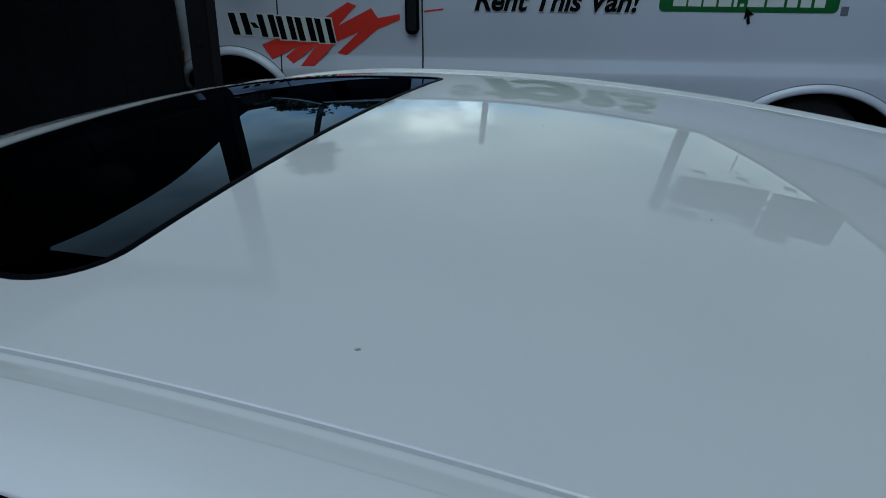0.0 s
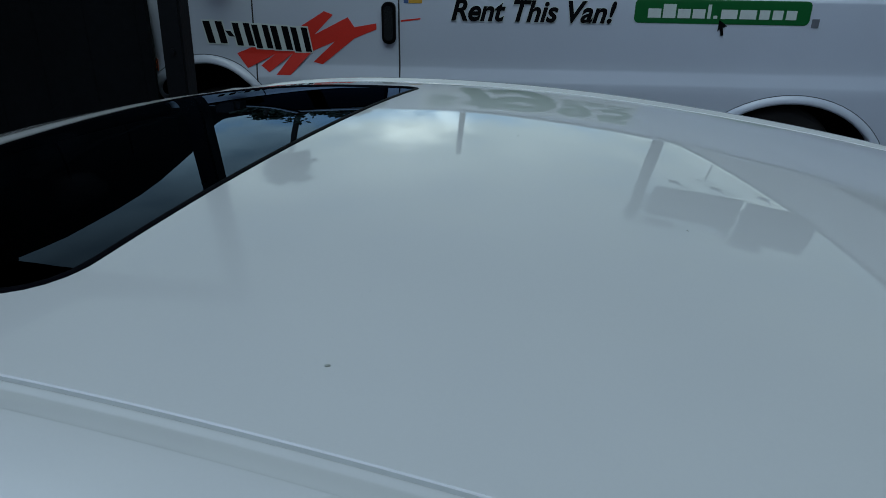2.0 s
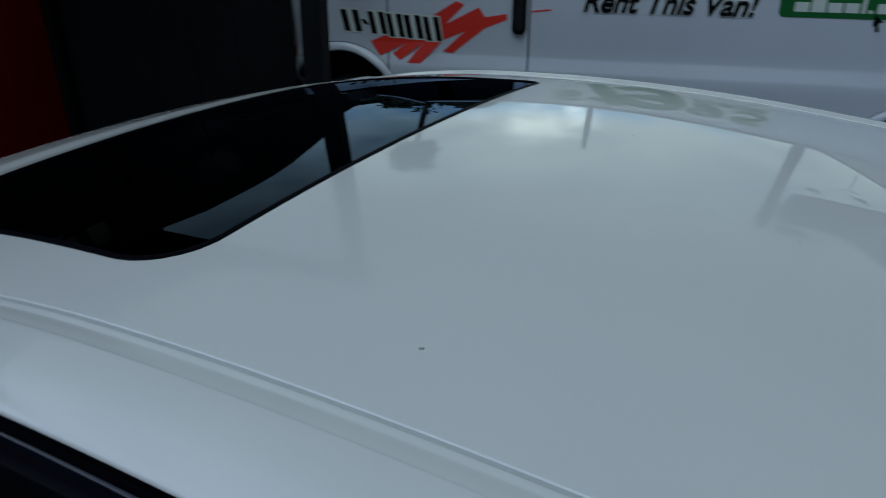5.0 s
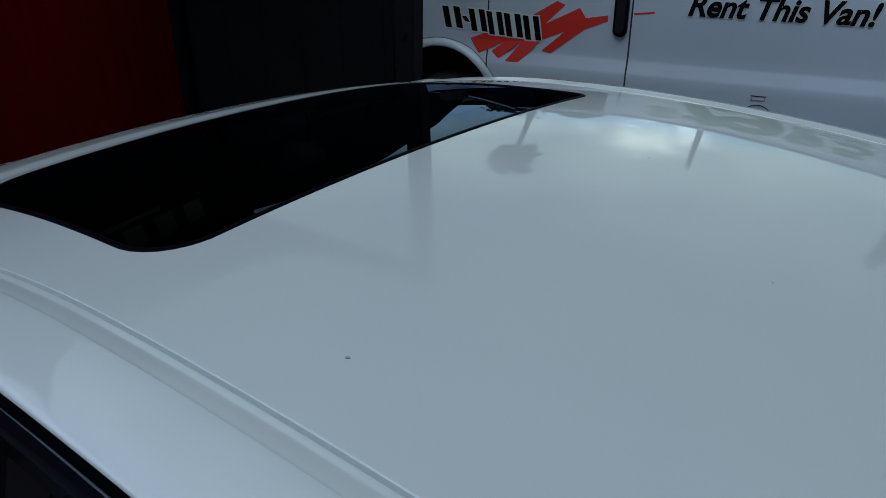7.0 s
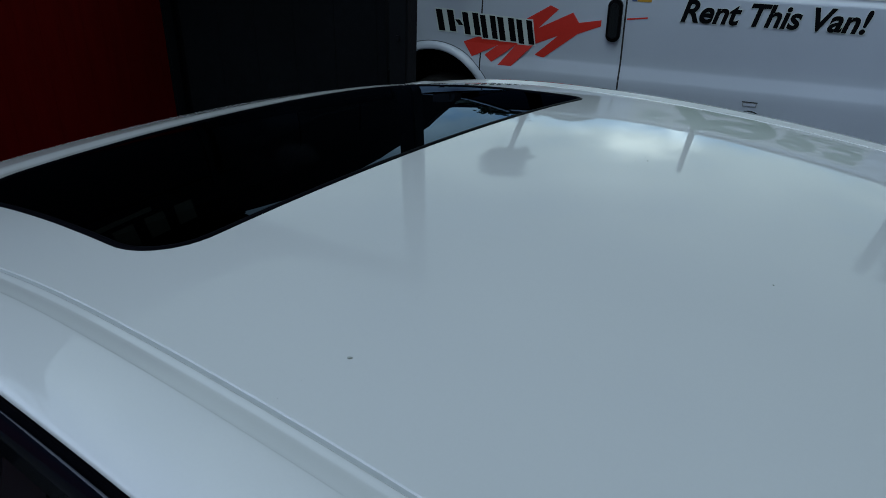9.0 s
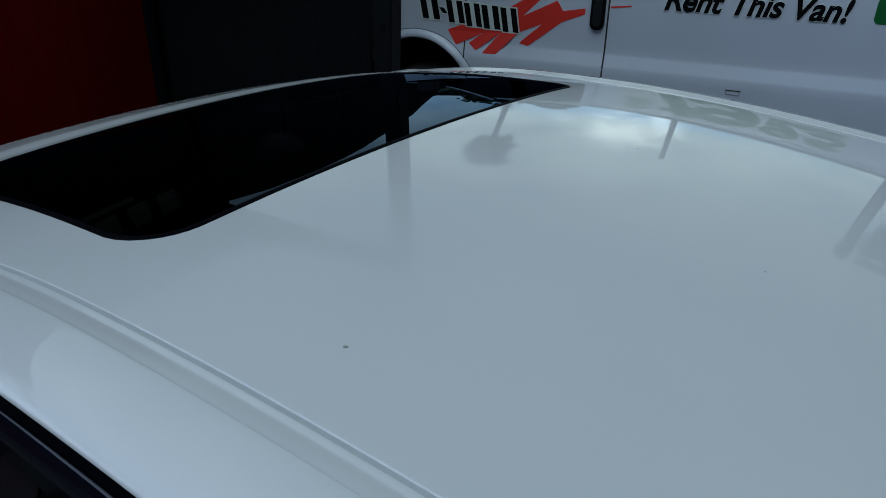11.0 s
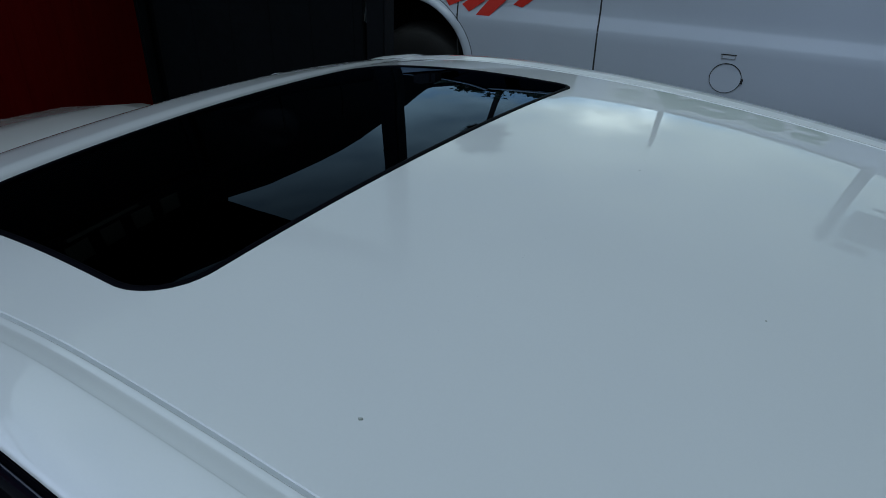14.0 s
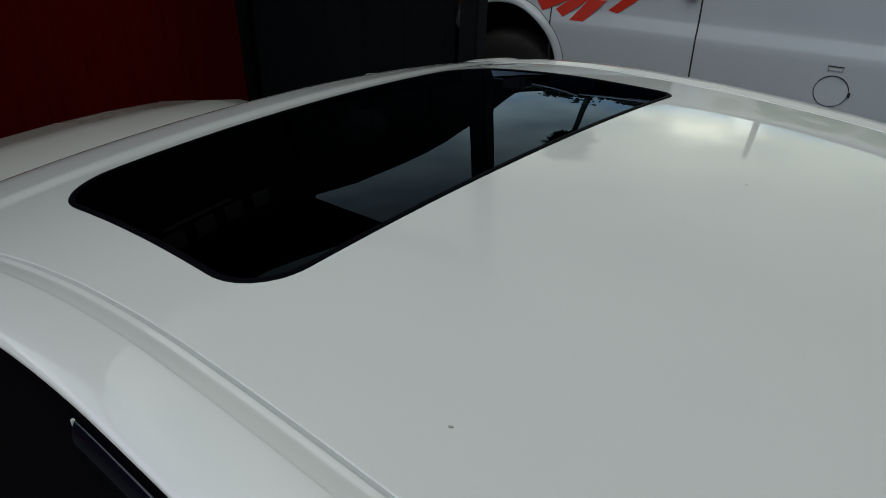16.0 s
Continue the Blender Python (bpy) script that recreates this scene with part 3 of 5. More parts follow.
def car():
    root = thing("parked_car", "glossy white crossover car with a dark glass sunroof", "car", CAR)
    roof_panel(root)
    sunroof(root)
    for s in (-1, 1):
        rail(root, s)
    # windscreen and rear window
    def cross(u, z, half, crown, n=16):
        return [(u, VC + half * (2 * k / n - 1), z - crown * (2 * k / n - 1) ** 2) for k in range(n + 1)]
    h0 = half_width(U_FRONT)
    ws = [[(U_FRONT, VC + h0 * (2 * k / 16 - 1), roof_z(U_FRONT, VC + h0 * (2 * k / 16 - 1)) - 0.003) for k in range(17)],
          cross(0.06, roof_z(U_FRONT, 0) - 0.105, 0.76, 0.07), cross(-0.20, 1.23, 0.765, 0.06), cross(-0.48, 1.06, 0.77, 0.06)]
    part("windscreen", loft(ws), TINTED, root, "dark tinted windscreen", smooth=True)
    rw = [cross(2.31, roof_z(2.32, 0) - 0.004, 0.63, 0.04), cross(2.50, 1.25, 0.66, 0.05), cross(2.62, 1.02, 0.72, 0.05)]
    part("rear_window", loft(rw), TINTED, root, smooth=True)
    for s in (-1, 1):
        e, f = edge(s), edge(s, U_FRONT)
        de, he = rail_end(U_FRONT)
        zf = roof_z(U_FRONT, f)
        a = [[(U_FRONT, f + s * (de + 0.002), zf - he - 0.012), (U_FRONT, f + s * de, zf - he), (U_FRONT, f + s * 0.05, zf - 0.002), (U_FRONT, f - s * 0.01, zf - 0.002)],
             [(-0.05, VC + s * 0.875, 1.22), (-0.06, VC + s * 0.870, 1.25), (-0.08, VC + s * 0.80, 1.275), (-0.08, VC + s * 0.755, 1.27)],
             [(-0.40, VC + s * 0.895, 1.03), (-0.42, VC + s * 0.890, 1.04), (-0.46, VC + s * 0.81, 1.06), (-0.46, VC + s * 0.77, 1.05)]]
        part("windscreen_pillar", loft(a), PAINT, root, smooth=True)
        q = [[(2.0, e + s * 0.105, roof_z(2.0, e) - 0.03), (2.32, e + s * 0.10, roof_z(2.3, e) - 0.03), (2.34, e - s * 0.02, roof_z(2.3, e) - 0.01)],
             [(2.0, VC + s * 0.875, 1.02), (2.55, VC + s * 0.85, 1.02), (2.66, VC + s * 0.70, 1.02)]]
        part("rear_pillar", loft(q), PAINT, root, smooth=True)
    part("cabin", box(0.40, 2.25, VC - 0.64, VC + 0.64, 0.40, 1.28), CABIN, root, "dark car cabin")
    # lower body and bonnet
    secs = []
    for u, half, top, low in ((-1.52, 0.55, 0.66, 0.30), (-1.47, 0.72, 0.76, 0.24), (-1.30, 0.84, 0.89, 0.22), (-0.95, 0.895, 0.968, 0.22), (-0.47, 0.905, 1.018, 0.22),
                              (0.2, 0.91, 1.02, 0.22), (1.2, 0.915, 1.02, 0.22), (2.1, 0.905, 1.02, 0.22), (2.55, 0.86, 1.02, 0.26), (2.70, 0.72, 0.96, 0.30), (2.73, 0.60, 0.80, 0.34)):
        pts = []
        crown = 0.055 if u < -0.4 else 0.0
        for s in (1, -1):
            prof = [(half * 0.90, low), (half * 0.985, low + 0.10), (half, low + 0.28), (half * 0.985, (low + 0.28 + top) / 2), (half * 0.97, top - 0.05), (half * 0.93, top - 0.008), (half * 0.80, top + crown * 0.35), (half * 0.5, top + crown * 0.8), (half * 0.2, top + crown)]
            pts += [(u, VC + s * a, b) for a, b in (prof if s == 1 else prof[::-1])]
        secs.append(pts)
    bm = loft(secs, closed=True)
    bm.faces.new([v for v in bm.verts][:len(secs[0])])
    bm.verts.ensure_lookup_table()
    bm.faces.new([bm.verts[i] for i in range(len(bm.verts) - len(secs[0]), len(bm.verts))][::-1])
    part("body", bm, PAINT, root, smooth=True)
    part("wiper_cowl", prism([(-0.60, 1.045), (-0.44, 1.065), (-0.44, 1.03), (-0.60, 1.02)], -0.70, 0.70, lambda a, b, d: (a, d, b)), BLACK_PLASTIC, root)

    def lamp(s, us, z0, z1):
        """A lens that follows the body's side."""
        rows = []
        for u in us:
            half = float(np.interp(u, [-1.52, -1.47, -1.30, -0.95, 2.1, 2.55, 2.70, 2.73], [0.55, 0.72, 0.84, 0.895, 0.905, 0.86, 0.72, 0.60]))
            a, b = VC + s * (half + 0.004), VC + s * (half - 0.04)
            rows.append([(u, a, z0), (u, a, z1), (u, b, z1 + 0.01), (u, b, z0 - 0.01)])
        bm = loft(rows, closed=True)
        bmesh.ops.holes_fill(bm, edges=bm.edges)
        return bm
    for s in (-1, 1):
        for u in (-0.92, 1.72):
            part("wheel_arch_liner", lathe([(0.40, 0.0), (0.40, 0.03)], 32, lambda a, b, d: (u + a, VC + s * (0.892 + d), 0.36 + b)), BLACK_PLASTIC, root)
            wheel(root, u, 0.35, s, VC + s * 0.925, 0.35, 0.22)
        for u in (0.78, 1.85):
            part("door_handle", tube([(u, s * 0.905, 0.92), (u + 0.02, s * 0.935, 0.925), (u + 0.16, s * 0.935, 0.925), (u + 0.18, s * 0.905, 0.92)], 0.012, 8), PAINT, root, smooth=True)
        m = part("door_mirror", lathe([(0.0, 0.0), (0.075, 0.01), (0.10, 0.06), (0.085, 0.12), (0.0, 0.15)], 16, lambda a, b, d: (-0.26 - d, s * (0.97 + a * 1.1), 0.95 + b * 0.8)), PAINT, root, smooth=True)
        part("mirror_arm", box(-0.27, -0.18, min(s * 0.84, s * 0.93), max(s * 0.84, s * 0.93), 0.93, 0.97), BLACK_PLASTIC, m)
        part("headlight", lamp(s, (-1.475, -1.44, -1.38, -1.30, -1.22, -1.15), 0.62, 0.74), LENS, root, "clear headlight lens", smooth=True)
        part("tail_light", lamp(s, (2.40, 2.48, 2.55, 2.62, 2.68, 2.705), 0.74, 0.93), TAIL_RED, root, "red tail light lens", smooth=True)
    return root


car()


def droppings():
    rnd = random.Random(5)
    for u, v, size in ((1.473, -0.572, 0.0016), (1.737, -0.180, 0.0011), (1.471, 0.095, 0.0012)):
        bm = bmesh.new()
        bmesh.ops.create_icosphere(bm, subdivisions=2, radius=1.0)
        for w in bm.verts:
            k = 1 + rnd.uniform(-0.35, 0.35)
            w.co = Vector((w.co.x * size * k * 1.5, w.co.y * size * k, w.co.z * size * 0.35 * k))
        ob = part("dirt_speck", bm, DIRT, smooth=True)
        ob.matrix_world = CAR @ Matrix.Translation((u, v, roof_z(u, v) + size * 0.2)) @ roof_normal(u, v).to_track_quat("Z", "Y").to_matrix().to_4x4()
        tagged(ob, "small brown dried speck of dirt on the white car roof", "dirt", "specks on the car roof")


droppings()


# ---- the white cargo van ----
VAN_PROFILE = [(0.30, 0.060), (0.42, 0.020), (0.55, 0.002), (0.70, -0.006), (0.84, -0.013), (0.885, -0.014), (0.905, -0.010), (0.965, 0.010), (0.985, 0.013), (1.04, 0.012),
               (1.20, 0.004), (1.385, 0.000), (1.398, 0.001), (1.408, 0.010), (1.425, 0.016), (1.60, 0.040), (1.80, 0.072), (1.92, 0.095),
               (1.97, 0.104), (2.20, 0.116)]
VAN_Z = [z for z, _ in VAN_PROFILE]
VAN_Y = [y for _, y in VAN_PROFILE]
FRONT_ARCH = (-1.222, 0.576, 0.390, 0.395)
REAR_ARCH = (2.410, 0.22, 0.635, 0.585)
VAN_FRONT, VAN_REAR = -1.60, 3.72


def van_y(z):
    return float(np.interp(z, VAN_Z, VAN_Y))


def van_nose(x):
    """How far the side has turned in towards the nose or the tail."""
    k = 0.0
    if x < -1.50:
        q = min(1.0, (-1.50 - x) / 0.10)
        k = 0.34 * (1 - math.sqrt(max(0.0, 1 - q * q)))
    if x > 3.62:
        q = min(1.0, (x - 3.62) / 0.10)
        k = 0.10 * (1 - math.sqrt(max(0.0, 1 - q * q)))
    return k


def arch_low(x):
    low = 0.34
    for cx, cz, rx, rz in (FRONT_ARCH, REAR_ARCH):
        q = (x - cx) / rx
        if abs(q) < 1:
            low = max(low, cz + rz * math.sqrt(1 - q * q))
    return low


def roof_line(x):
    """The roof's edge climbs a little towards the rear."""
    return float(np.interp(x, [-0.7, 0.19, 0.6, 1.0, 1.4, 1.8, 2.2, 2.6, 3.0, 3.72], [1.97, 2.005, 2.043, 2.082, 2.108, 2.127, 2.150, 2.170, 2.180, 2.185]))


def van_top(x):
    """The height at which the side ends: bonnet, windscreen pillar, roof."""
    if x < -1.42:
        return 1.39 - (-1.42 - x) / 0.18 * 0.05
    if x < -0.70:
        return 1.39 + (x + 1.42) / 0.72 * 0.55
    return roof_line(x) - 0.03


def van_side(parent, mirror):
    xs = sorted(set([round(VAN_FRONT + i * 0.04, 3) for i in range(int((VAN_REAR - VAN_FRONT) / 0.04) + 1)]
                    + [round(VAN_FRONT + 0.18 * (1 - math.cos(radians(a))), 4) for a in range(0, 91, 10)]
                    + [round(cx + rx * math.sin(radians(a)), 4) for cx, cz, rx, rz in (FRONT_ARCH, REAR_ARCH) for a in range(-90, 91, 5)]
                    + [3.62, 3.65, 3.68, 3.70, VAN_REAR]))
    levels = [z for z in VAN_Z if z <= 1.97] + [2.0, 2.04, 2.08, 2.12, 2.16]
    verts, faces, n = [], [], len(levels)
    for x in xs:
        lo, hi = arch_low(x), van_top(x)
        for z in levels:
            zz = min(max(z, lo), hi)
            y = van_y(zz) + van_nose(x)
            verts.append((x, 2.0 - y if mirror else y, zz))
    for i in range(len(xs) - 1):
        for k in range(n - 1):
            a, b, c, d = i * n + k, i * n + k + 1, (i + 1) * n + k + 1, (i + 1) * n + k
            if abs(verts[a][2] - verts[b][2]) < 1e-5 and abs(verts[c][2] - verts[d][2]) < 1e-5:
                continue
            faces.append((a, d, c, b) if not mirror else (a, b, c, d))
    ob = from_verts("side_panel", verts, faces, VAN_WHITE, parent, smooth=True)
    me = ob.data
    bm = bmesh.new()
    bm.from_mesh(me)
    bmesh.ops.remove_doubles(bm, verts=bm.verts, dist=1e-5)
    bm.to_mesh(me)
    bm.free()
    return ob


def on_van(x, z, off):
    return (x, van_y(z) + van_nose(x) - off, z)


def van_plate(name, outline, mat, parent, off=0.003, thick=0.002, label=""):
    """A thin plate of any outline in (x, z), lying on the side of the van."""
    n = len(outline)
    front = [on_van(x, z, off) for x, z in outline]
    back = [(x, y + thick, z) for x, y, z in front]
    tris = [tuple(t) for t in geometry.tessellate_polygon([[Vector((x, z, 0)) for x, z in outline]])]
    faces = tris + [tuple(i + n for i in t[::-1]) for t in tris] + [(i, (i + 1) % n, (i + 1) % n + n, i + n) for i in range(n)]
    return from_verts(name, front + back, faces, mat, parent, label)


def van_ribbon(bm, points, width, off):
    """A flat stroke of a given width through (x, z) points, lying on the side of the van."""
    fine = [points[0]]
    for (x0, z0), (x1, z1) in zip(points, points[1:]):
        k = max(1, int(math.hypot(x1 - x0, z1 - z0) / 0.03))
        fine += [(x0 + (x1 - x0) * i / k, z0 + (z1 - z0) * i / k) for i in range(1, k + 1)]
    last = None
    for i, (x, z) in enumerate(fine):
        x0, z0 = fine[max(i - 1, 0)]
        x1, z1 = fine[min(i + 1, len(fine) - 1)]
        t = Vector((x1 - x0, z1 - z0)).normalized()
        nx, nz = -t.y * width / 2, t.x * width / 2
        row = [bm.verts.new(on_van(x + nx, z + nz, off)), bm.verts.new(on_van(x - nx, z - nz, off))]
        if last:
            bm.faces.new((last[0], last[1], row[1], row[0]))
        last = row


def van_strip(name, points, width, mat, parent, off=0.0015):
    bm = bmesh.new()
    van_ribbon(bm, points, width, off)
    return part(name, bm, mat, parent)


def arch_flare(parent, arch):
    cx, cz, rx, rz = arch
    rows = []
    angles = list(range(-90, 91, 5))
    path = [(cx + rx * math.sin(radians(a)), cz + rz * math.cos(radians(a)), math.sin(radians(a)), math.cos(radians(a))) for a in angles]
    if cz > 0.4:
        path = [(cx - rx, 0.36, -1, 0), (cx - rx, 0.48, -1, 0)] + path + [(cx + rx, 0.48, 1, 0), (cx + rx, 0.36, 1, 0)]
    for x, z, nx, nz in path:
        row = []
        for g, out in ((0.000, -0.05), (-0.004, 0.004), (0.000, 0.014), (0.010, 0.019), (0.026, 0.018), (0.040, 0.011), (0.050, 0.000)):
            p = on_van(x + nx * g, max(0.31, z + nz * g), out)
            row.append(p)
        rows.append(row)
    part("wheel_arch_lip", loft(rows), VAN_WHITE, parent, "white rolled wheel arch lip", smooth=True)
    # thin dark line painted round the lip as the shade in its crease
    van_strip("arch_shade_line", [(x + nx * 0.053, max(0.33, z + nz * 0.053)) for x, z, nx, nz in path[2:-2]], 0.005, DECAL_BLUE_GREY, parent)
    # dark well behind the opening
    rows = []
    for d in (0.02, 0.42):
        rows.append([(x, d, max(0.30, z + 0.004 * nz)) for x, z, nx, nz in path])
    well = part("wheel_well", loft(rows), WELL, parent, smooth=True)
    part("well_back", box(cx - rx, cx + rx, 0.42, 0.44, 0.25, cz + rz), WELL, well)


def van():
    root = thing("cargo_van", "white rental cargo van with red, black and green decals", "van")
    for m in (False, True):
        van_side(root, m)
    # roof, from one gutter to the other
    rows = []
    for x in [-0.70, -0.66, -0.55] + [0.19 * k for k in range(-2, 19)] + [3.58, 3.68, 3.72]:
        r = roof_line(x) - (0.02 if x > 3.7 else 0.0)
        half = [(van_y(r - 0.03) - 0.001, r - 0.032), (0.124, r - 0.012), (0.150, r), (0.24, r + 0.015), (0.5, r + 0.030), (1.0, r + 0.040)]
        rows.append([(x, y, z) for y, z in half] + [(x, 2.0 - y, z) for y, z in half[::-1][1:]])
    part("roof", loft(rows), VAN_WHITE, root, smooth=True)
    for side in (0, 1):
        line = [(-0.70 + 0.2 * k, roof_line(-0.70 + 0.2 * k)) for k in range(22)]
        # the rail's grey paints in the shade along the roof's edge
        part("roof_gutter", tube([(x, 0.104 if side == 0 else 1.896, r - 0.028) for x, r in line], 0.011, 8), GUTTER, root, "drip rail along the roof, greyed as if in shade", smooth=True)
    # windscreen, bonnet, nose, tail
    def bow(x, z, y0, y1, out, n=12):
        return [(x - out * (1 - (2 * k / n - 1) ** 2), y0 + (y1 - y0) * k / n, z) for k in range(n + 1)]
    part("windscreen", loft([bow(-1.38, 1.42, 0.05, 1.95, 0.16), bow(-1.06, 1.69, 0.085, 1.915, 0.12), bow(-0.75, 1.965, 0.14, 1.86, 0.08), bow(-0.70, 2.02, 0.2, 1.8, 0.0)]), WINDSCREEN, root, "dark raked windscreen", smooth=True)
    for s in (0, 1):
        pts = [(-1.43, 0.016, 1.395), (-1.06, 0.060, 1.70), (-0.71, 0.118, 1.985)]
        part("screen_pillar", tube([(x, y if s == 0 else 2 - y, z) for x, y, z in pts], [0.016, 0.013, 0.013], 10), VAN_WHITE, root, smooth=True)
    part("bonnet", loft([bow(-1.36, 1.415, 0.02, 1.98, 0.17), bow(-1.46, 1.375, 0.03, 1.97, 0.20), bow(-1.54, 1.355, 0.12, 1.88, 0.26), bow(-1.60, 1.335, 0.34, 1.66, 0.28)]), VAN_WHITE, root, smooth=True)
    part("nose", loft([bow(-1.60, 1.335, 0.33, 1.67, 0.28), bow(-1.61, 0.90, 0.33, 1.67, 0.30), bow(-1.61, 0.60, 0.33, 1.67, 0.30), bow(-1.59, 0.36, 0.33, 1.67, 0.30)]), BLACK_PLASTIC, root, "black front grille", smooth=True)
    part("front_bumper", loft([bow(-1.60, z, 0.30, 1.70, 0.16) for z in (0.36, 0.40, 0.55, 0.60)]), BLACK_PLASTIC, root, smooth=True)
    part("tail_panel", box(3.70, 3.725, 0.11, 1.89, 0.34, 1.98), VAN_WHITE, root)
    part("rear_bumper", box(3.70, 3.86, 0.06, 1.94, 0.40, 0.58), GLOSS_BLACK, root, bevel=0.02)
    part("underbody", box(-1.55, 3.60, 0.10, 1.90, 0.26, 0.36), BLACK_PLASTIC, root)
    part("sill", box(-0.80, 1.85, 0.045, 0.10, 0.24, 0.36), BLACK_PLASTIC, root, bevel=0.01)
    for arch in (FRONT_ARCH, REAR_ARCH):
        arch_flare(root, arch)
    for x in (FRONT_ARCH[0] + 0.005, REAR_ARCH[0]):
        for s, y in ((1, 0.11), (-1, 1.89)):
            wheel(root, x, 0.375, -s, y, 0.375, 0.24)
    # front door: gaps, window, handle, mirror
    gap = [(-0.865, 0.46), (-0.885, 0.70), (-0.895, 1.00), (-0.890, 1.25), (-0.885, 1.395), (-0.89, 1.44)]
    van_strip("door_gap", gap, 0.009, SEAM, root)
    van_strip("door_gap", [(0.0, 0.42), (0.0, 0.9), (0.0, 1.395), (0.002, 1.43), (-0.01, 1.80), (-0.03, 1.93)], 0.010, SEAM, root)
    van_strip("door_gap", [(-0.865, 0.46), (-0.5, 0.43), (0.0, 0.42)], 0.009, SEAM, root)
    win = [(-1.335, 1.445), (-1.05, 1.460), (-0.10, 1.475), (-0.085, 1.50), (-0.105, 1.90), (-0.14, 1.93), (-0.70, 1.93), (-0.745, 1.915)]
    van_plate("door_window", win, TINTED, root, off=0.004, label="dark tinted driver window")
    van_strip("window_rubber", win + win[:1], 0.022, RUBBER, root, off=0.006)
    h = van_plate("door_handle", rounded_rect(-0.101, -0.018, 1.115, 1.358, 0.036), DECAL_BLACK, root, off=0.030, thick=0.034, label="black vertical door handle")
    part("handle_grip", prism(rounded_rect(-0.087, -0.033, 1.137, 1.338, 0.025), -0.038, -0.030, lambda a, b, d: (a, d, b)), GLOSS_BLACK, h)
    m = part("door_mirror", box(-1.16, -1.00, -0.24, -0.05, 1.50, 1.78), BLACK_PLASTIC, root, "black door mirror", bevel=0.03)
    part("mirror_arm", tube([(-1.02, -0.06, 1.52), (-0.98, 0.03, 1.50)], 0.02, 8), BLACK_PLASTIC, m)
    # fuel door with its pull
    ring = [on_van(0.771 + 0.088 * math.cos(radians(a)), 0.698 + 0.088 * math.sin(radians(a)), 0.002) for a in range(0, 360, 10)]
    fd = part("fuel_door", prism([(0.771 + 0.086 * math.cos(radians(a)), 0.698 + 0.086 * math.sin(radians(a))) for a in range(0, 360, 10)], -0.0085, 0.01, lambda a, b, d: (a, d, b)), VAN_WHITE, root, "round white fuel filler door")
    part("fuel_door_gap", tube(ring + ring[:1], 0.0026, 6, cap=False), SEAM, fd)
    part("hinge_tab", box(0.860, 0.870, -0.018, 0.0, 0.676, 0.704), SEAM, fd)
    van_plate("fuel_notice", [(0.727, 0.812), (0.805, 0.812), (0.805, 0.835), (0.727, 0.835)], GUTTER, root, off=0.004, label="small pale notice plate")
    van_plate("fuel_notice_edge", [(0.723, 0.835), (0.809, 0.835), (0.809, 0.841), (0.723, 0.841)], SEAM, root, off=0.004)
    van_plate("fuel_notice_face", [(0.733, 0.816), (0.799, 0.816), (0.799, 0.83), (0.733, 0.83)], VAN_WHITE, root, off=0.0055)
    # lamps
    van_plate("side_marker", [(-1.555, 0.915), (-1.525, 0.915), (-1.525, 0.985), (-1.555, 0.985)], AMBER, root, off=0.008, thick=0.01, label="amber side marker lamp")
    van_plate("head_lamp", [(-1.598, 0.86), (-1.570, 0.86), (-1.570, 1.10), (-1.598, 1.10)], LENS, root, off=0.008, thick=0.01)
    van_plate("tail_lamp", [(3.60, 1.02), (3.705, 1.02), (3.705, 1.50), (3.60, 1.50)], TAIL_RED, root, off=0.008, thick=0.01, label="red corner tail lamp")
    part("tail_lamp", box(3.722, 3.745, 0.12, 0.26, 1.02, 1.50), TAIL_RED, root, "red corner tail lamp", bevel=0.008)
    part("number_plate", box(3.722, 3.732, 0.85, 1.15, 0.75, 0.90), DECAL_PALE, root)
    # decals
    zig = [(-1.011, 1.035), (-0.726, 1.149), (-0.608, 1.201), (-0.451, 1.297), (-0.4, 1.276), (-0.518, 1.158), (-0.31, 1.264), (-0.271, 1.206), (-0.137, 1.231), (-0.137, 1.196), (-0.275, 1.139),
           (-0.479, 0.978), (-0.536, 0.991), (-0.396, 1.118), (-0.54, 1.057), (-0.681, 0.911), (-0.77, 0.91), (-0.66, 1.043), (-0.815, 0.924), (-0.866, 0.964), (-0.775, 1.033), (-0.95, 0.946)]
    van_plate("zigzag_decal", zig, DECAL_RED, root, off=0.0025, label="red zigzag streak decal")
    van_plate("streak_decal", [(0.012, 1.243), (0.129, 1.259), (0.129, 1.267), (0.012, 1.253)], DECAL_RED, root, off=0.0025)
    # the maker's mark as plain blocks
    for x0, x1, z0, z1 in ((-1.192, -1.073, 1.096, 1.228), (-1.058, -1.025, 1.138, 1.172), (-1.012, -0.905, 1.084, 1.22), (-0.892, -0.791, 1.07, 1.211), (-0.777, -0.669, 1.064, 1.206), (-0.653, -0.552, 1.054, 1.2)):
        s = 0.012
        van_plate("mark_outline", [(x0 - 0.008 + s, z0 - 0.008), (x1 + 0.008 + s, z0 - 0.010), (x1 + 0.008 - s, z1 + 0.006), (x0 - 0.008 - s, z1 + 0.008)], DECAL_PALE, root, off=0.004, thick=0.0012)
        w = (x1 - x0) * 0.36 if x1 - x0 > 0.05 else x1 - x0
        for a in ((x0, x1 - w) if x1 - x0 > 0.05 else (x0,)):
            van_plate("mark_bar", [(a + s, z0), (a + w + s, z0 - 0.002), (a + w - s, z1 - 0.002), (a - s, z1)], DECAL_BLACK, root, off=0.0055, thick=0.0012, label="black bar of the maker's mark")
    lettering("slogan_outline", "Rent This Van!", 0.168, DECAL_PALE, root, 0.308, 1.262, -0.0025, shear=0.26, bold=0.0080, width=0.955, label="pale outline of a letter")
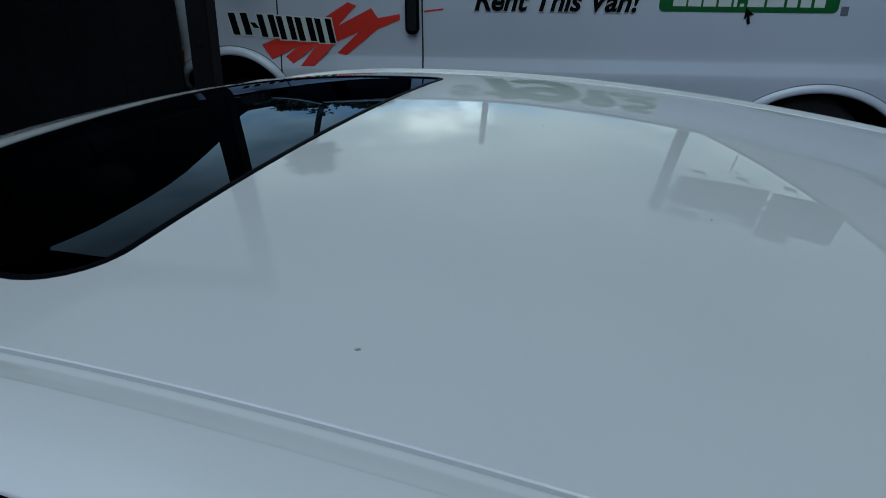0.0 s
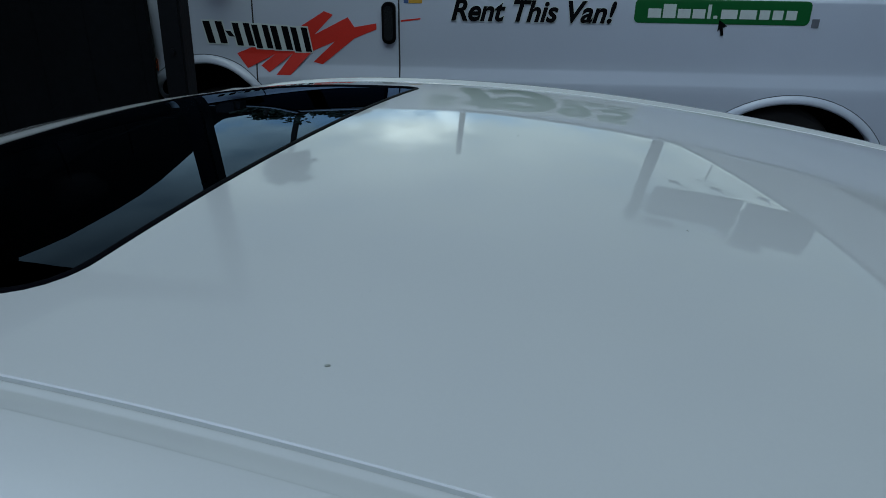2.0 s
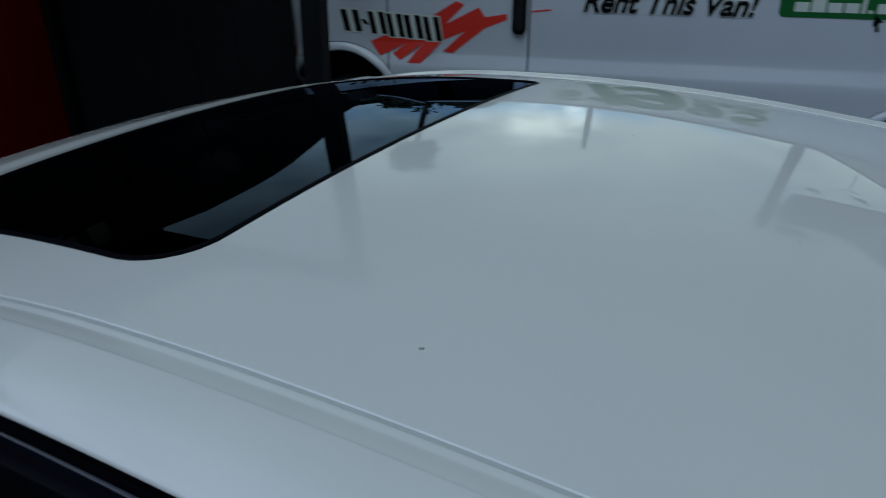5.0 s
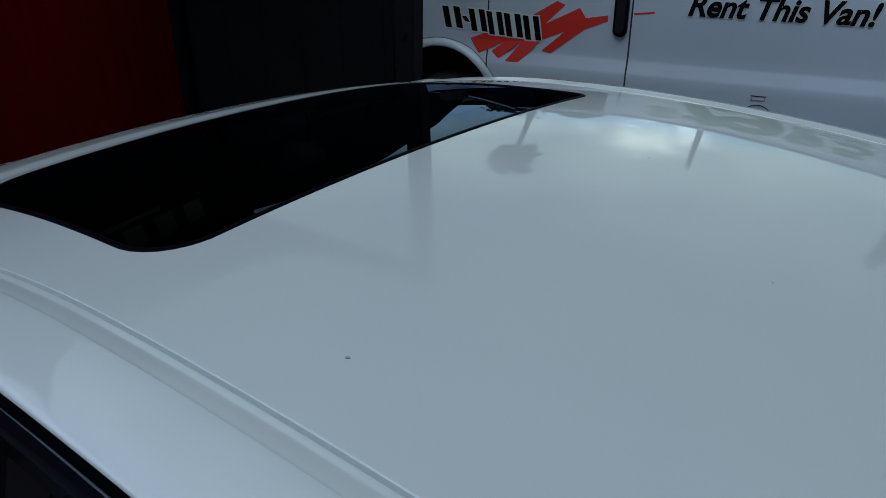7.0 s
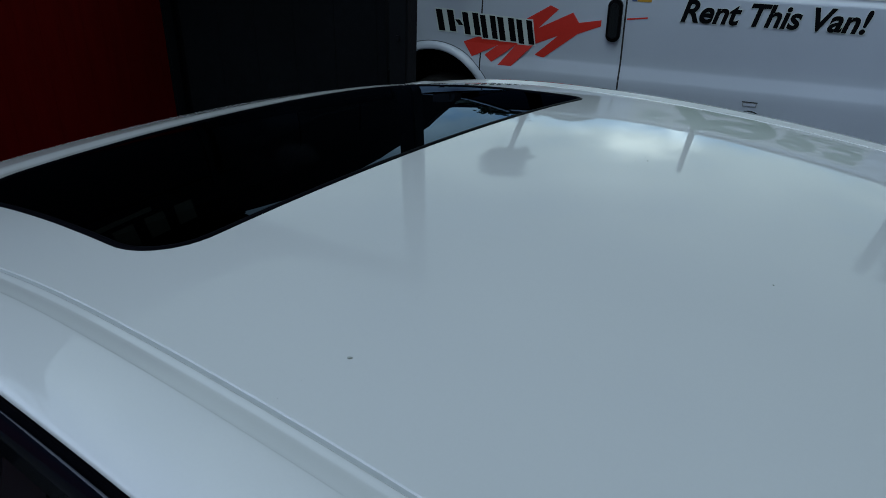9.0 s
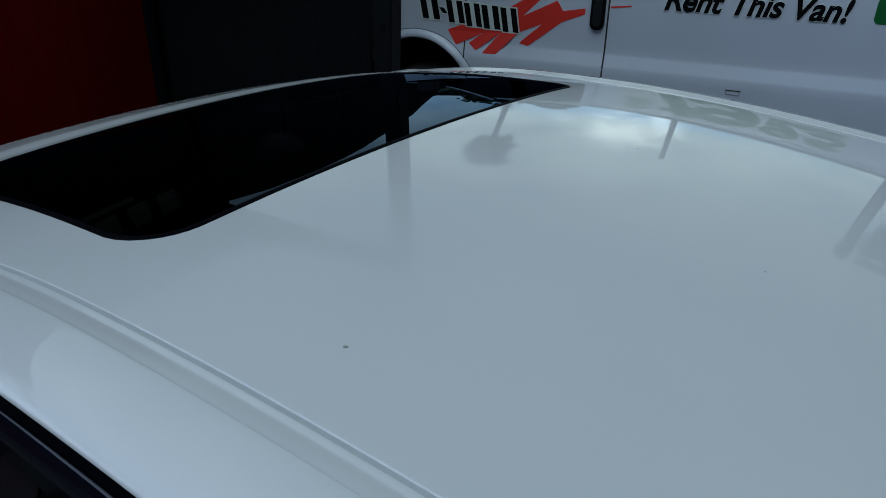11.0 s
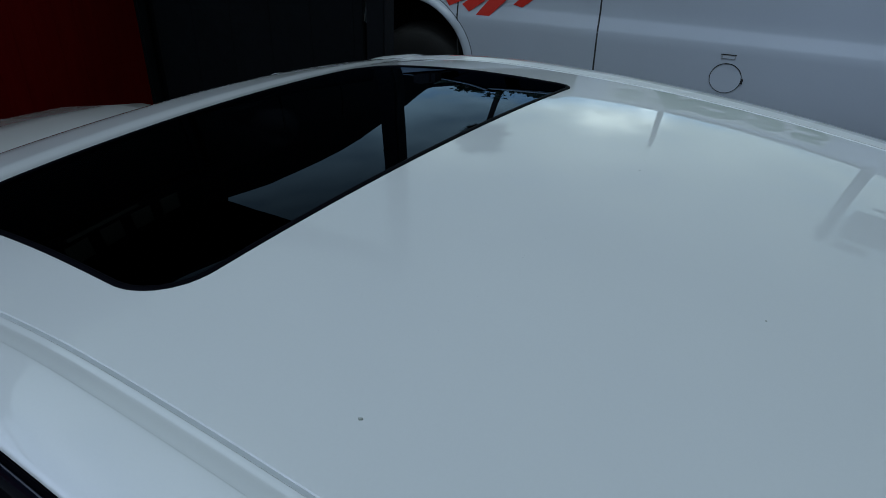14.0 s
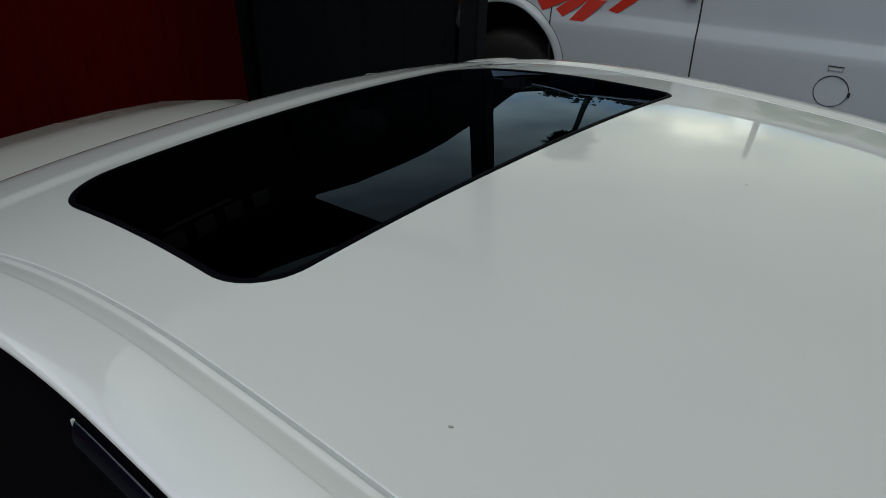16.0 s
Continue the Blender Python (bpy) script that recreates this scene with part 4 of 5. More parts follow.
    lettering("slogan_letter", "Rent This Van!", 0.168, DECAL_BLACK, root, 0.308, 1.262, -0.0045, shear=0.26, bold=0.0048, width=0.955, label="bold black slanted letter")
    pill = van_plate("web_plate", rounded_rect(1.392, 2.404, 1.264, 1.400, 0.030), DECAL_GREEN, root, off=0.003, label="green rounded plate with pale bars")
    for x0, x1, z0, z1 in ((1.47, 1.545, 1.295, 1.347), (1.556, 1.63, 1.295, 1.374), (1.642, 1.715, 1.295, 1.347), (1.728, 1.8, 1.295, 1.347), (1.813, 1.833, 1.295, 1.374), (1.85, 1.872, 1.295, 1.312),
                           (1.892, 1.985, 1.295, 1.347), (2.0, 2.095, 1.295, 1.347), (2.112, 2.17, 1.295, 1.347), (2.188, 2.247, 1.295, 1.347), (2.265, 2.325, 1.295, 1.347)):
        van_plate("web_bar", [(x0, z0), (x1, z0), (x1, z1), (x0, z1)], DECAL_PALE, pill, off=0.005, thick=0.0012)
    van_plate("cursor_decal", [(1.887, 1.29), (1.938, 1.253), (1.913, 1.245), (1.924, 1.201), (1.909, 1.197), (1.898, 1.237), (1.885, 1.222)], DECAL_BLACK, root, off=0.007, thick=0.0015, label="dark arrow decal")
    van_plate("notice_sticker", [(2.420, 1.252), (2.462, 1.252), (2.462, 1.302), (2.420, 1.302)], DECAL_BLUE_GREY, root, off=0.003, label="small slate square sticker")
    van_plate("notice_sticker", [(0.060, 1.352), (0.140, 1.352), (0.140, 1.384), (0.060, 1.384)], DECAL_YELLOW, root, off=0.003)
    van_plate("notice_sticker", [(0.030, 1.352), (0.058, 1.352), (0.058, 1.384), (0.030, 1.384)], DECAL_BLUE, root, off=0.003)
    # the price high on the side
    def arc(cx, cz, rx, rz, a0, a1, n=20, slant=0.0):
        pts = [(cx + rx * math.cos(radians(a0 + (a1 - a0) * k / n)), cz + rz * math.sin(radians(a0 + (a1 - a0) * k / n))) for k in range(n + 1)]
        return [(x + slant * (z - cz), z) for x, z in pts]
    van_plate("price_ground", [(0.13, 1.43), (1.545, 1.43), (1.545, 1.60), (1.545, 1.80), (1.545, 1.985), (0.13, 1.985), (0.13, 1.80), (0.13, 1.60)], PRICE_WHITE, root, off=0.004, label="off-white ground of the price decal")
    figures = [("dollar", [(arc(0.275, 1.850, 0.075, 0.042, 20, 270), 0.046), (arc(0.275, 1.760, 0.075, 0.050, 90, -160), 0.046), ([(0.262, 1.665), (0.288, 1.925)], 0.022)]),
               ("one", [([(0.440, 1.445), (0.600, 1.940)], 0.130), ([(0.600, 1.915), (0.520, 1.855), (0.415, 1.840)], 0.070)]),
               ("nine", [(arc(0.810, 1.790, 0.148, 0.098, 0, 360, 36, 0.2), 0.118), (arc(0.765, 1.765, 0.205, 0.290, 10, -135, 24, 0.1), 0.118)]),
               ("small_nine", [(arc(1.160, 1.860, 0.082, 0.050, 0, 360, 30, 0.2), 0.070), (arc(1.145, 1.850, 0.098, 0.130, 8, -125, 20, 0.1), 0.066)]),
               ("small_five", [([(1.525, 1.925), (1.370, 1.925), (1.345, 1.840)], 0.066), (arc(1.415, 1.790, 0.092, 0.066, 130, -150, 24, 0.1), 0.066)])]
    for name, strokes in figures:
        bm = bmesh.new()
        for n_stroke, (pts, w) in enumerate(strokes):
            van_ribbon(bm, pts, w, 0.0075 + 0.0006 * n_stroke)
        part("price_figure", bm, DECAL_OLIVE, root, "dull green price figure")
    for z in (1.585, 1.640):
        for x0, x1 in ((1.06, 1.19), (1.21, 1.33), (1.35, 1.51)):
            van_plate("price_bar", [(x0, z), (x1, z), (x1, z + 0.030), (x0, z + 0.030)], DECAL_OLIVE, root, off=0.008)
    return root


van()


# ---- the walls beside the lot ----
def left_wall():
    root = thing("wall_west", "dark red and charcoal metal wall of a low building", "wall", kind="structure")
    high = [(-4.2, 0.0), (-4.2, 3.93), (-2.2, 3.96), (-1.5, 4.03), (-0.9, 4.12), (-0.4, 4.22), (-0.12, 4.26), (-0.12, 0.0)]
    part("backing_wall", prism(high, -3.45, -3.06, lambda a, b, d: (d, a, b)), DARK_WALL, root)
    rear = [(-0.118, 0.0), (-0.118, 3.575), (0.19, 3.635), (0.6, 3.70), (1.1, 3.72), (1.6, 3.725), (2.13, 3.695), (2.65, 3.61), (3.29, 3.42), (3.7, 3.27), (4.0, 3.04), (4.5, 2.66), (4.9, 2.44), (5.2, 2.40), (5.2, 0.0)]
    part("rear_wall", prism(rear, -3.45, -3.06, lambda a, b, d: (d, a, b)), DARK_WALL, root)
    part("low_wall", box(-3.45, -3.06, -14.0, -4.2, 0.0, 2.74), DARK_WALL, root)
    y = -8.0
    while y < -0.50:
        w = min(0.1514, -0.48 - y)
        part("red_panel", box(-3.062, -3.0, y, y + w, 0.06, 1.42), RED_WALL, root, bevel=0.0015)
        y += 0.152
    part("corner_trim", box(-3.062, -2.985, -0.475, -0.385, 0.0, 3.0), FENCE, root, "worn grey corner strip", bevel=0.01)
    y = -0.28
    while y < 2.5:
        part("charcoal_panel", box(-3.062, -3.01, y, y + 1.18, 0.06, 2.75), FENCE, root, bevel=0.006)
        y += 1.20
    part("lintel_band", box(-3.062, -2.99, -8.0, -0.48, 1.44, 2.76), DARK_WALL, root, bevel=0.006)
    part("low_coping", box(-3.50, -2.98, -14.0, -4.25, 2.76, 2.84), DARK_WALL, root, bevel=0.01)
    part("footing", box(-3.06, -2.92, -14.0, -0.45, 0.0, 0.06), CONCRETE, root, bevel=0.01)
    part("footing", box(-3.06, -2.97, -0.44, 3.55, 0.0, 0.05), DARK_WALL, root, bevel=0.01)
    return root


left_wall()


def shop_sign():
    root = thing("shop_sign", "dark sign board with faded pale letter bars", "sign")
    part("board", box(-3.055, -2.995, -3.2, -0.16, 2.80, 3.58), DARK_WALL, root, bevel=0.01)
    for y0, y1, z0, z1 in ((-2.55, -2.38, 3.02, 3.30), (-2.22, -2.10, 3.02, 3.30), (-1.95, -1.74, 3.02, 3.30), (-1.62, -1.42, 3.02, 3.30), (-1.30, -1.10, 3.02, 3.30), (-0.98, -0.78, 3.02, 3.30), (-1.9, -1.2, 2.90, 2.96)):
        part("letter_bar", box(-2.997, -2.985, y0, y1, z0, z1), SIGN_PALE, root)
    return root


shop_sign()


def overhead_cable():
    root = thing("overhead_cable", "black service cable hung above the lower wall", "cable")
    pts = [(-3.0, -4.2 - 0.50 * k, 3.72 - 0.012 * k * (18 - k) / 9) for k in range(19)]
    part("cable", tube(pts, 0.022, 8), RUBBER, root, smooth=True)
    part("bracket", tube([(-3.2, -13.2, 2.80), (-3.2, -13.2, 3.66), (-3.0, -13.2, 3.72)], 0.025, 8), POST, root)
    return root


overhead_cable()


def carport_post():
    root = thing("carport_frame", "dark grey steel post with a cross beam", "post")
    def ring(z):   # the post leans a little
        x = -0.968 + 0.026 * z
        return [(x, -1.262, z), (x + 0.098, -1.262, z), (x + 0.098, -1.138, z), (x, -1.138, z)]
    bm = loft([ring(0.0), ring(1.8), ring(3.71)], closed=True)
    bmesh.ops.holes_fill(bm, edges=bm.edges)
    part("post", bm, POST, root, bevel=0.008)
    part("base_plate", box(-1.04, -0.74, -1.35, -1.05, 0.0, 0.02), POST, root, bevel=0.004)
    for sx in (-1.01, -0.77):
        for sy in (-1.32, -1.08):
            part("anchor_bolt", tube([(sx, sy, 0.02), (sx, sy, 0.06)], 0.012, 6), GALV, root)
    for z in (1.29, 2.45):
        part("bolt_head", tube([(-0.885, -1.262, z), (-0.885, -1.276, z)], 0.014, 6), POST, root)
    # a bowed beam from the post to the wall: its two edges in plan
    plan = [((-0.83, -1.10), (-0.79, -1.32)), ((-1.15, -1.02), (-1.10, -1.245)), ((-1.60, -0.89), (-1.52, -1.12)), ((-2.0, -0.71), (-1.98, -1.07)),
            ((-2.5, -0.47), (-2.45, -0.75)), ((-3.0, -0.20), (-3.0, -0.45))]
    bm = loft([[(*a, 3.56), (*b, 3.56), (*b, 3.65), (*a, 3.65)] for a, b in plan], closed=True)
    bmesh.ops.holes_fill(bm, edges=bm.edges)
    part("cross_beam", bm, POST, root)
    return root


carport_post()


def corner_canopy():
    root = thing("corner_canopy", "dark sheet metal canopy between the wall and the cross beam", "canopy")
    out = [(-3.0, -0.40), (-2.50, -0.60), (-2.02, -0.88), (-1.99, -1.08), (-2.15, -1.38), (-2.32, -1.70), (-2.39, -1.96), (-2.47, -2.28), (-3.0, -2.62)]
    part("canopy_sheet", prism(out, 3.575, 3.625, lambda a, b, d: (a, b, d)), DARK_WALL, root)
    for (x0, y0), (x1, y1) in zip(out[3:7], out[4:]):
        part("edge_angle", tube([(x0, y0, 3.58), (x1, y1, 3.58)], 0.020, 6), POST, root)
    return root


corner_canopy()


def low_fence():
    root = thing("low_fence", "charcoal painted metal fence panel beside the van", "fence")
    x = -2.96
    while x < -1.70:
        part("fence_panel", box(x, x + 0.2985, -0.34, -0.31, 0.05, 1.52), FENCE, root, bevel=0.002)
        x += 0.30
    part("fence_panel", box(-1.46, -1.40, -0.34, -0.31, 0.05, 1.52), FENCE, root, bevel=0.002)
    part("fence_rail", box(-2.98, -1.40, -0.36, -0.29, 1.52, 1.57), DARK_WALL, root, bevel=0.006)
    for x in (-2.97, -1.52):
        part("fence_post", box(x - 0.03, x + 0.03, -0.31, -0.25, 0.0, 1.50), POST, root, bevel=0.004)
    return root


low_fence()


def right_building():
    # a long wall that runs ten degrees off the van's side
    turn = Matrix.Translation((7.86, -5.02, 0)) @ Matrix.Rotation(radians(86.6), 4, "Z")
    root = thing("wall_east", "pale grey building with a tall light parapet", "building", turn, kind="structure")
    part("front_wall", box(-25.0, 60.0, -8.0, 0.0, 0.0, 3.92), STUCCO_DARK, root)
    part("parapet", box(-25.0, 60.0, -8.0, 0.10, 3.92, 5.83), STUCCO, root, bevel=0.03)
    part("parapet_cap", box(-25.0, 60.0, -8.0, 0.16, 5.83, 5.93), CONCRETE, root, bevel=0.02)
    return root


right_building()


def red_car():
    m = Matrix.Translation((6.30, 2.9, 0)) @ Matrix.Rotation(radians(86.6), 4, "Z")
    root = thing("parked_car", "red compact car parked along the pale building", "car", m)
    secs = []
    for u, half, top, low in ((-2.05, 0.60, 0.72, 0.36), (-1.98, 0.78, 0.84, 0.28), (-1.6, 0.86, 0.95, 0.24), (-0.9, 0.88, 1.02, 0.24), (0.8, 0.88, 1.05, 0.24), (1.75, 0.86, 1.06, 0.26), (1.95, 0.78, 1.00, 0.32)):
        prof = [(half * 0.92, low), (half, low + 0.3), (half * 0.98, top - 0.10), (half * 0.90, top), (half * 0.4, top + 0.02)]
        secs.append([(u, a, b) for a, b in prof] + [(u, -a, b) for a, b in prof[::-1]])
    bm = loft(secs, closed=True)
    bmesh.ops.holes_fill(bm, edges=bm.edges)
    part("body", bm, RED_PAINT, root, smooth=True)
    part("glasshouse", loft([[(-0.95, s * 0.80, 1.02) for s in (-1, -0.4, 0.4, 1)], [(-0.25, s * 0.64, 1.60) for s in (-1, -0.4, 0.4, 1)], [(1.35, s * 0.64, 1.62) for s in (-1, -0.4, 0.4, 1)], [(1.85, s * 0.76, 1.05) for s in (-1, -0.4, 0.4, 1)]]), WINDSCREEN, root, smooth=True)
    for s in (-1, 1):
        part("side_glass", loft([[(-0.95, s * 0.80, 1.02), (-0.25, s * 0.64, 1.60)], [(1.85, s * 0.76, 1.05), (1.35, s * 0.64, 1.62)]]), WINDSCREEN, root)
        part("headlight", box(-1.99, -1.70, min(s * 0.58, s * 0.83), max(s * 0.58, s * 0.83), 0.70, 0.84), LENS, root, bevel=0.03)
        part("tail_light", box(1.78, 1.95, min(s * 0.62, s * 0.83), max(s * 0.62, s * 0.83), 0.78, 1.02), TAIL_RED, root, bevel=0.03)
        for u in (-1.28, 1.22):
            wheel(root, u, 0.32, s, s * 0.885, 0.32, 0.20)
    part("roof", loft([[(u, v, 1.60 + 0.06 * (1 - (v / 0.68) ** 2)) for v in (-0.68, -0.4, 0.0, 0.4, 0.68)] for u in (-0.30, 0.5, 1.42)]), RED_PAINT, root, smooth=True)
    return root


red_car()


# ---- the distance, seen mostly in the car's roof ----
def polar(az, dist, z=0.0, ox=0.90, oy=-3.80):
    a = radians(az)
    return Vector((ox + dist * math.sin(a), oy + dist * math.cos(a), z))


def billboards():
    root = thing("billboard", "two dark billboard panels on one steel column", "billboard")
    base = polar(15.15, 42)
    part("column", tube([base, base + Vector((0, 0, 17.85))], [0.38, 0.36], 20), GALV, root, smooth=True)
    part("column_head", box(base.x - 0.55, base.x + 0.40, base.y - 0.45, base.y + 0.45, 16.55, 16.95), GALV, root)

    def slab(a, b, a_lo, a_hi, b_lo, b_hi, thick):
        t = (b - a).normalized()
        n = Vector((t.y, -t.x, 0))
        bm = loft([[p + n * k + Vector((0, 0, z)) for k, z in ((0, lo), (thick, lo), (thick, hi), (0, hi))] for p, lo, hi in ((a, a_lo, a_hi), (b, b_lo, b_hi))], closed=True)
        bmesh.ops.holes_fill(bm, edges=bm.edges)
        return bm
    # (azimuths, lower and upper edges at both ends, catwalk spans, lamps under the lower edge)
    for az0, az1, lo0, lo1, hi0, hi1, walks, lamps in (
            (16.30, 23.35, 13.40, 12.48, 16.45, 15.70, ((16.30, 18.80, 17.05, 17.65), (22.45, 23.45, 16.20, 16.80)), ((17.60, 18.40, 12.25), (20.98, 21.80, 11.85))),
            (23.75, 29.25, 12.60, 11.80, 16.45, 15.85, ((23.70, 26.30, 16.75, 17.35),), ((24.66, 25.40, 11.46), (27.7, 28.4, 11.0)))):
        p0, p1 = polar(az0, 42), polar(az1, 42)
        b = part("panel", slab(p0, p1, lo0, hi0, lo1, hi1, 0.5), BOARD, root)
        part("panel_trim", slab(p0, p1, hi0, hi0 + 0.12, hi1, hi1 + 0.12, 0.6), GALV, b)
        for a0, a1, z0, z1 in walks:
            w = part("catwalk", slab(polar(a0, 42), polar(a1, 42), z0, z1, z0 - 0.15, z1 - 0.15, 0.8), GALV, b)
            for f in (0.2, 0.8):
                q = polar(a0 + (a1 - a0) * f, 42)
                part("catwalk_strut", tube([q + Vector((0, 0, z0 - 0.7)), q + Vector((0, 0, z0))], 0.06, 6), GALV, w)
        for a, a_foot, z in lamps:
            q, foot = polar(a, 41.0, z), polar(a_foot, 42, z + 0.75)
            arm = part("lamp_arm", tube([foot, polar(a_foot - 0.1, 41.4, z + 0.35), q], 0.045, 6), GALV, b)
            t = (p1 - p0).normalized()
            part("flood_lamp", tube([q - t * 0.34, q + t * 0.34 - Vector((0, 0, 0.06))], 0.17, 8), GALV, arm)
    for a, z in ((20.1, 17.5), (21.3, 16.65)):
        q = polar(a, 42, z)
        part("upper_lamp", tube([q - Vector((0.3, 0, 0)), q + Vector((0.3, 0, -0.05))], 0.14, 8), GALV, root)
        part("upper_lamp_arm", tube([q, polar(a, 42, z - 0.9)], 0.04, 6), GALV, root)
    for z in (14.6, 15.4, 16.3):
        part("truss", tube([base + Vector((0, 0, z)), polar(16.4, 42.0, z - 0.1)], 0.10, 8), GALV, root)
    for z0, z1 in ((14.6, 15.4), (15.4, 14.6), (15.4, 16.3), (16.3, 15.4)):
        part("truss_brace", tube([base + Vector((0.4, 0, z0)), polar(16.4, 42.0, z1)], 0.06, 6), GALV, root)
    for z0, z1 in ((13.4, 14.4), (14.4, 13.4), (14.6, 15.6), (15.6, 14.6)):
        part("truss_brace", tube([polar(23.3, 42.0, z0), polar(23.8, 42.0, z1)], 0.06, 6), GALV, root)
    return root


billboards()


def street_lamp():
    root = thing("street_lamp", "thin grey street lamp mast with two arms", "lamp")
    b = polar(19.9, 42)
    part("mast", tube([b, b + Vector((0, 0, 11.5))], [0.06, 0.04], 10), GALV, root, smooth=True)
    part("arm", tube([b + Vector((-0.40, 0, 11.55)), b + Vector((0, 0, 11.45)), b + Vector((0.40, 0, 11.45))], 0.03, 8), GALV, root)
    for sx in (-1, 1):
        part("lamp_head", tube([b + Vector((sx * 0.34, 0, 11.50)), b + Vector((sx * 0.62, 0, 11.52))], [0.07, 0.05], 8), GALV, root)
    return root


street_lamp()


def utility_pole():
    root = thing("utility_pole", "plain weathered wooden utility pole", "pole")
    b = polar(-1.95, 30)
    part("pole", tube([b, b + Vector((0.17, 0, 9.6))], [0.16, 0.125], 16), WOOD_POLE, root, smooth=True)
    part("pole_cap", tube([b + Vector((0.17, 0, 9.58)), b + Vector((0.17, 0, 9.70))], [0.135, 0.10], 12), GALV, root)
    return root


utility_pole()


def palm():
    rnd = random.Random(11)
    root = thing("palm_tree", "tall fan palm with a ragged green crown", "tree")
    top = polar(-17.1, 26, 9.25)
    pts = [polar(az, 26, z) for az, z in ((-13.3, 0.0), (-14.4, 2.0), (-15.45, 3.75), (-15.95, 4.83), (-16.28, 6.1), (-16.53, 7.3), (-16.85, 8.4), (-17.1, 9.25))]
    part("trunk", tube(pts, [0.145 - 0.006 * k for k in range(8)], 14), BARK, root, smooth=True)

    def fan(bm, d, stem, reach, spread):
        side = d.cross(Vector((0, 0, 1))).normalized()
        up = side.cross(d)
        hub = top + d * stem
        tube([top, top + d * stem * 0.5 + up * 0.04, hub], 0.022, 4, bm=bm)
        for k in range(17):
            a = radians(-spread + 2 * spread * k / 16)
            ln = reach * rnd.uniform(0.8, 1.1) * (0.72 + 0.28 * math.cos(a))
            tip = hub + (d * math.cos(a) + side * math.sin(a)) * ln + Vector((0, 0, -0.22 * rnd.random() * ln))
            mid = hub + (tip - hub) * 0.55 + up * 0.05
            w = (d * -math.sin(a) + side * math.cos(a)) * 0.10
            v = [bm.verts.new(p) for p in (hub, mid + w, tip, mid - w)]
            bm.faces.new(v)
    bm = bmesh.new()
    for i in range(56):
        az = i * 2.39996 + rnd.uniform(-0.3, 0.3)
        el = math.asin(max(-0.85, min(0.98, -0.80 + 1.75 * (i + 0.5) / 56 + rnd.uniform(-0.08, 0.08))))
        d = Vector((math.cos(az) * math.cos(el), math.sin(az) * math.cos(el), math.sin(el)))
        fan(bm, Vector((d.x * 0.72, d.y * 0.72, d.z * 0.98)), rnd.uniform(0.45, 1.10), rnd.uniform(0.62, 0.95), 62)
    part("crown", bm, PALM_LEAF, root)
    bm = bmesh.new()
    for i in range(26):   # dead leaves hanging under the crown
        az = i * 2.39996
        d = Vector((0.45 * math.cos(az), 0.45 * math.sin(az), -1)).normalized()
        fan(bm, d, rnd.uniform(0.2, 0.6), rnd.uniform(0.5, 0.8), 50)
    part("leaf_skirt", bm, BARK, root, "hanging dead brown leaves")
    return root


palm()


def leaf_cloud(bm, centre, radii, count, size, rnd):
    for i in range(count):
        d = Vector((rnd.gauss(0, 1), rnd.gauss(0, 1), rnd.gauss(0, 1))).normalized() * rnd.uniform(0.45, 1.0) ** 0.6
        c = centre + Vector((d.x * radii[0], d.y * radii[1], d.z * radii[2]))
        a = Vector((rnd.gauss(0, 1), rnd.gauss(0, 1), rnd.gauss(0, 1))).normalized()
        b = a.cross(Vector((rnd.gauss(0, 1), rnd.gauss(0, 1), rnd.gauss(0, 1)))).normalized()
        s = size * rnd.uniform(0.6, 1.3)
        v = [bm.verts.new(c + p) for p in (a * s, b * s * 0.5, -a * s, -b * s * 0.5)]
        bm.faces.new(v)


def tree(az, dist, height, spread, seed, count=420, size=0.14):
    rnd = random.Random(seed)
    root = thing("shade_tree", "leafy dark green tree behind the van", "tree", group="trees behind the van")
    b = polar(az, dist, ox=0.20)
    fork = b + Vector((rnd.uniform(-0.2, 0.2), 0, height * 0.45))
    trunk = part("trunk", tube([b, b.lerp(fork, 0.5) + Vector((0.1, 0, 0)), fork], [0.28, 0.22, 0.17], 10), BARK, root, smooth=True)
    bm = bmesh.new()
    for i in range(9):
        a = rnd.uniform(0, 2 * math.pi)
        tip = fork + Vector((math.cos(a) * spread * rnd.uniform(0.4, 0.9), math.sin(a) * spread * rnd.uniform(0.4, 0.9), height * rnd.uniform(0.2, 0.5)))
        part("limb", tube([fork, fork.lerp(tip, 0.5) + Vector((0, 0, 0.2)), tip], [0.11, 0.07, 0.03], 6), BARK, trunk, smooth=True)
        leaf_cloud(bm, tip, (spread * 0.42, spread * 0.42, height * 0.13), count, size, rnd)
    part("crown", bm, LEAF, root)
    return root


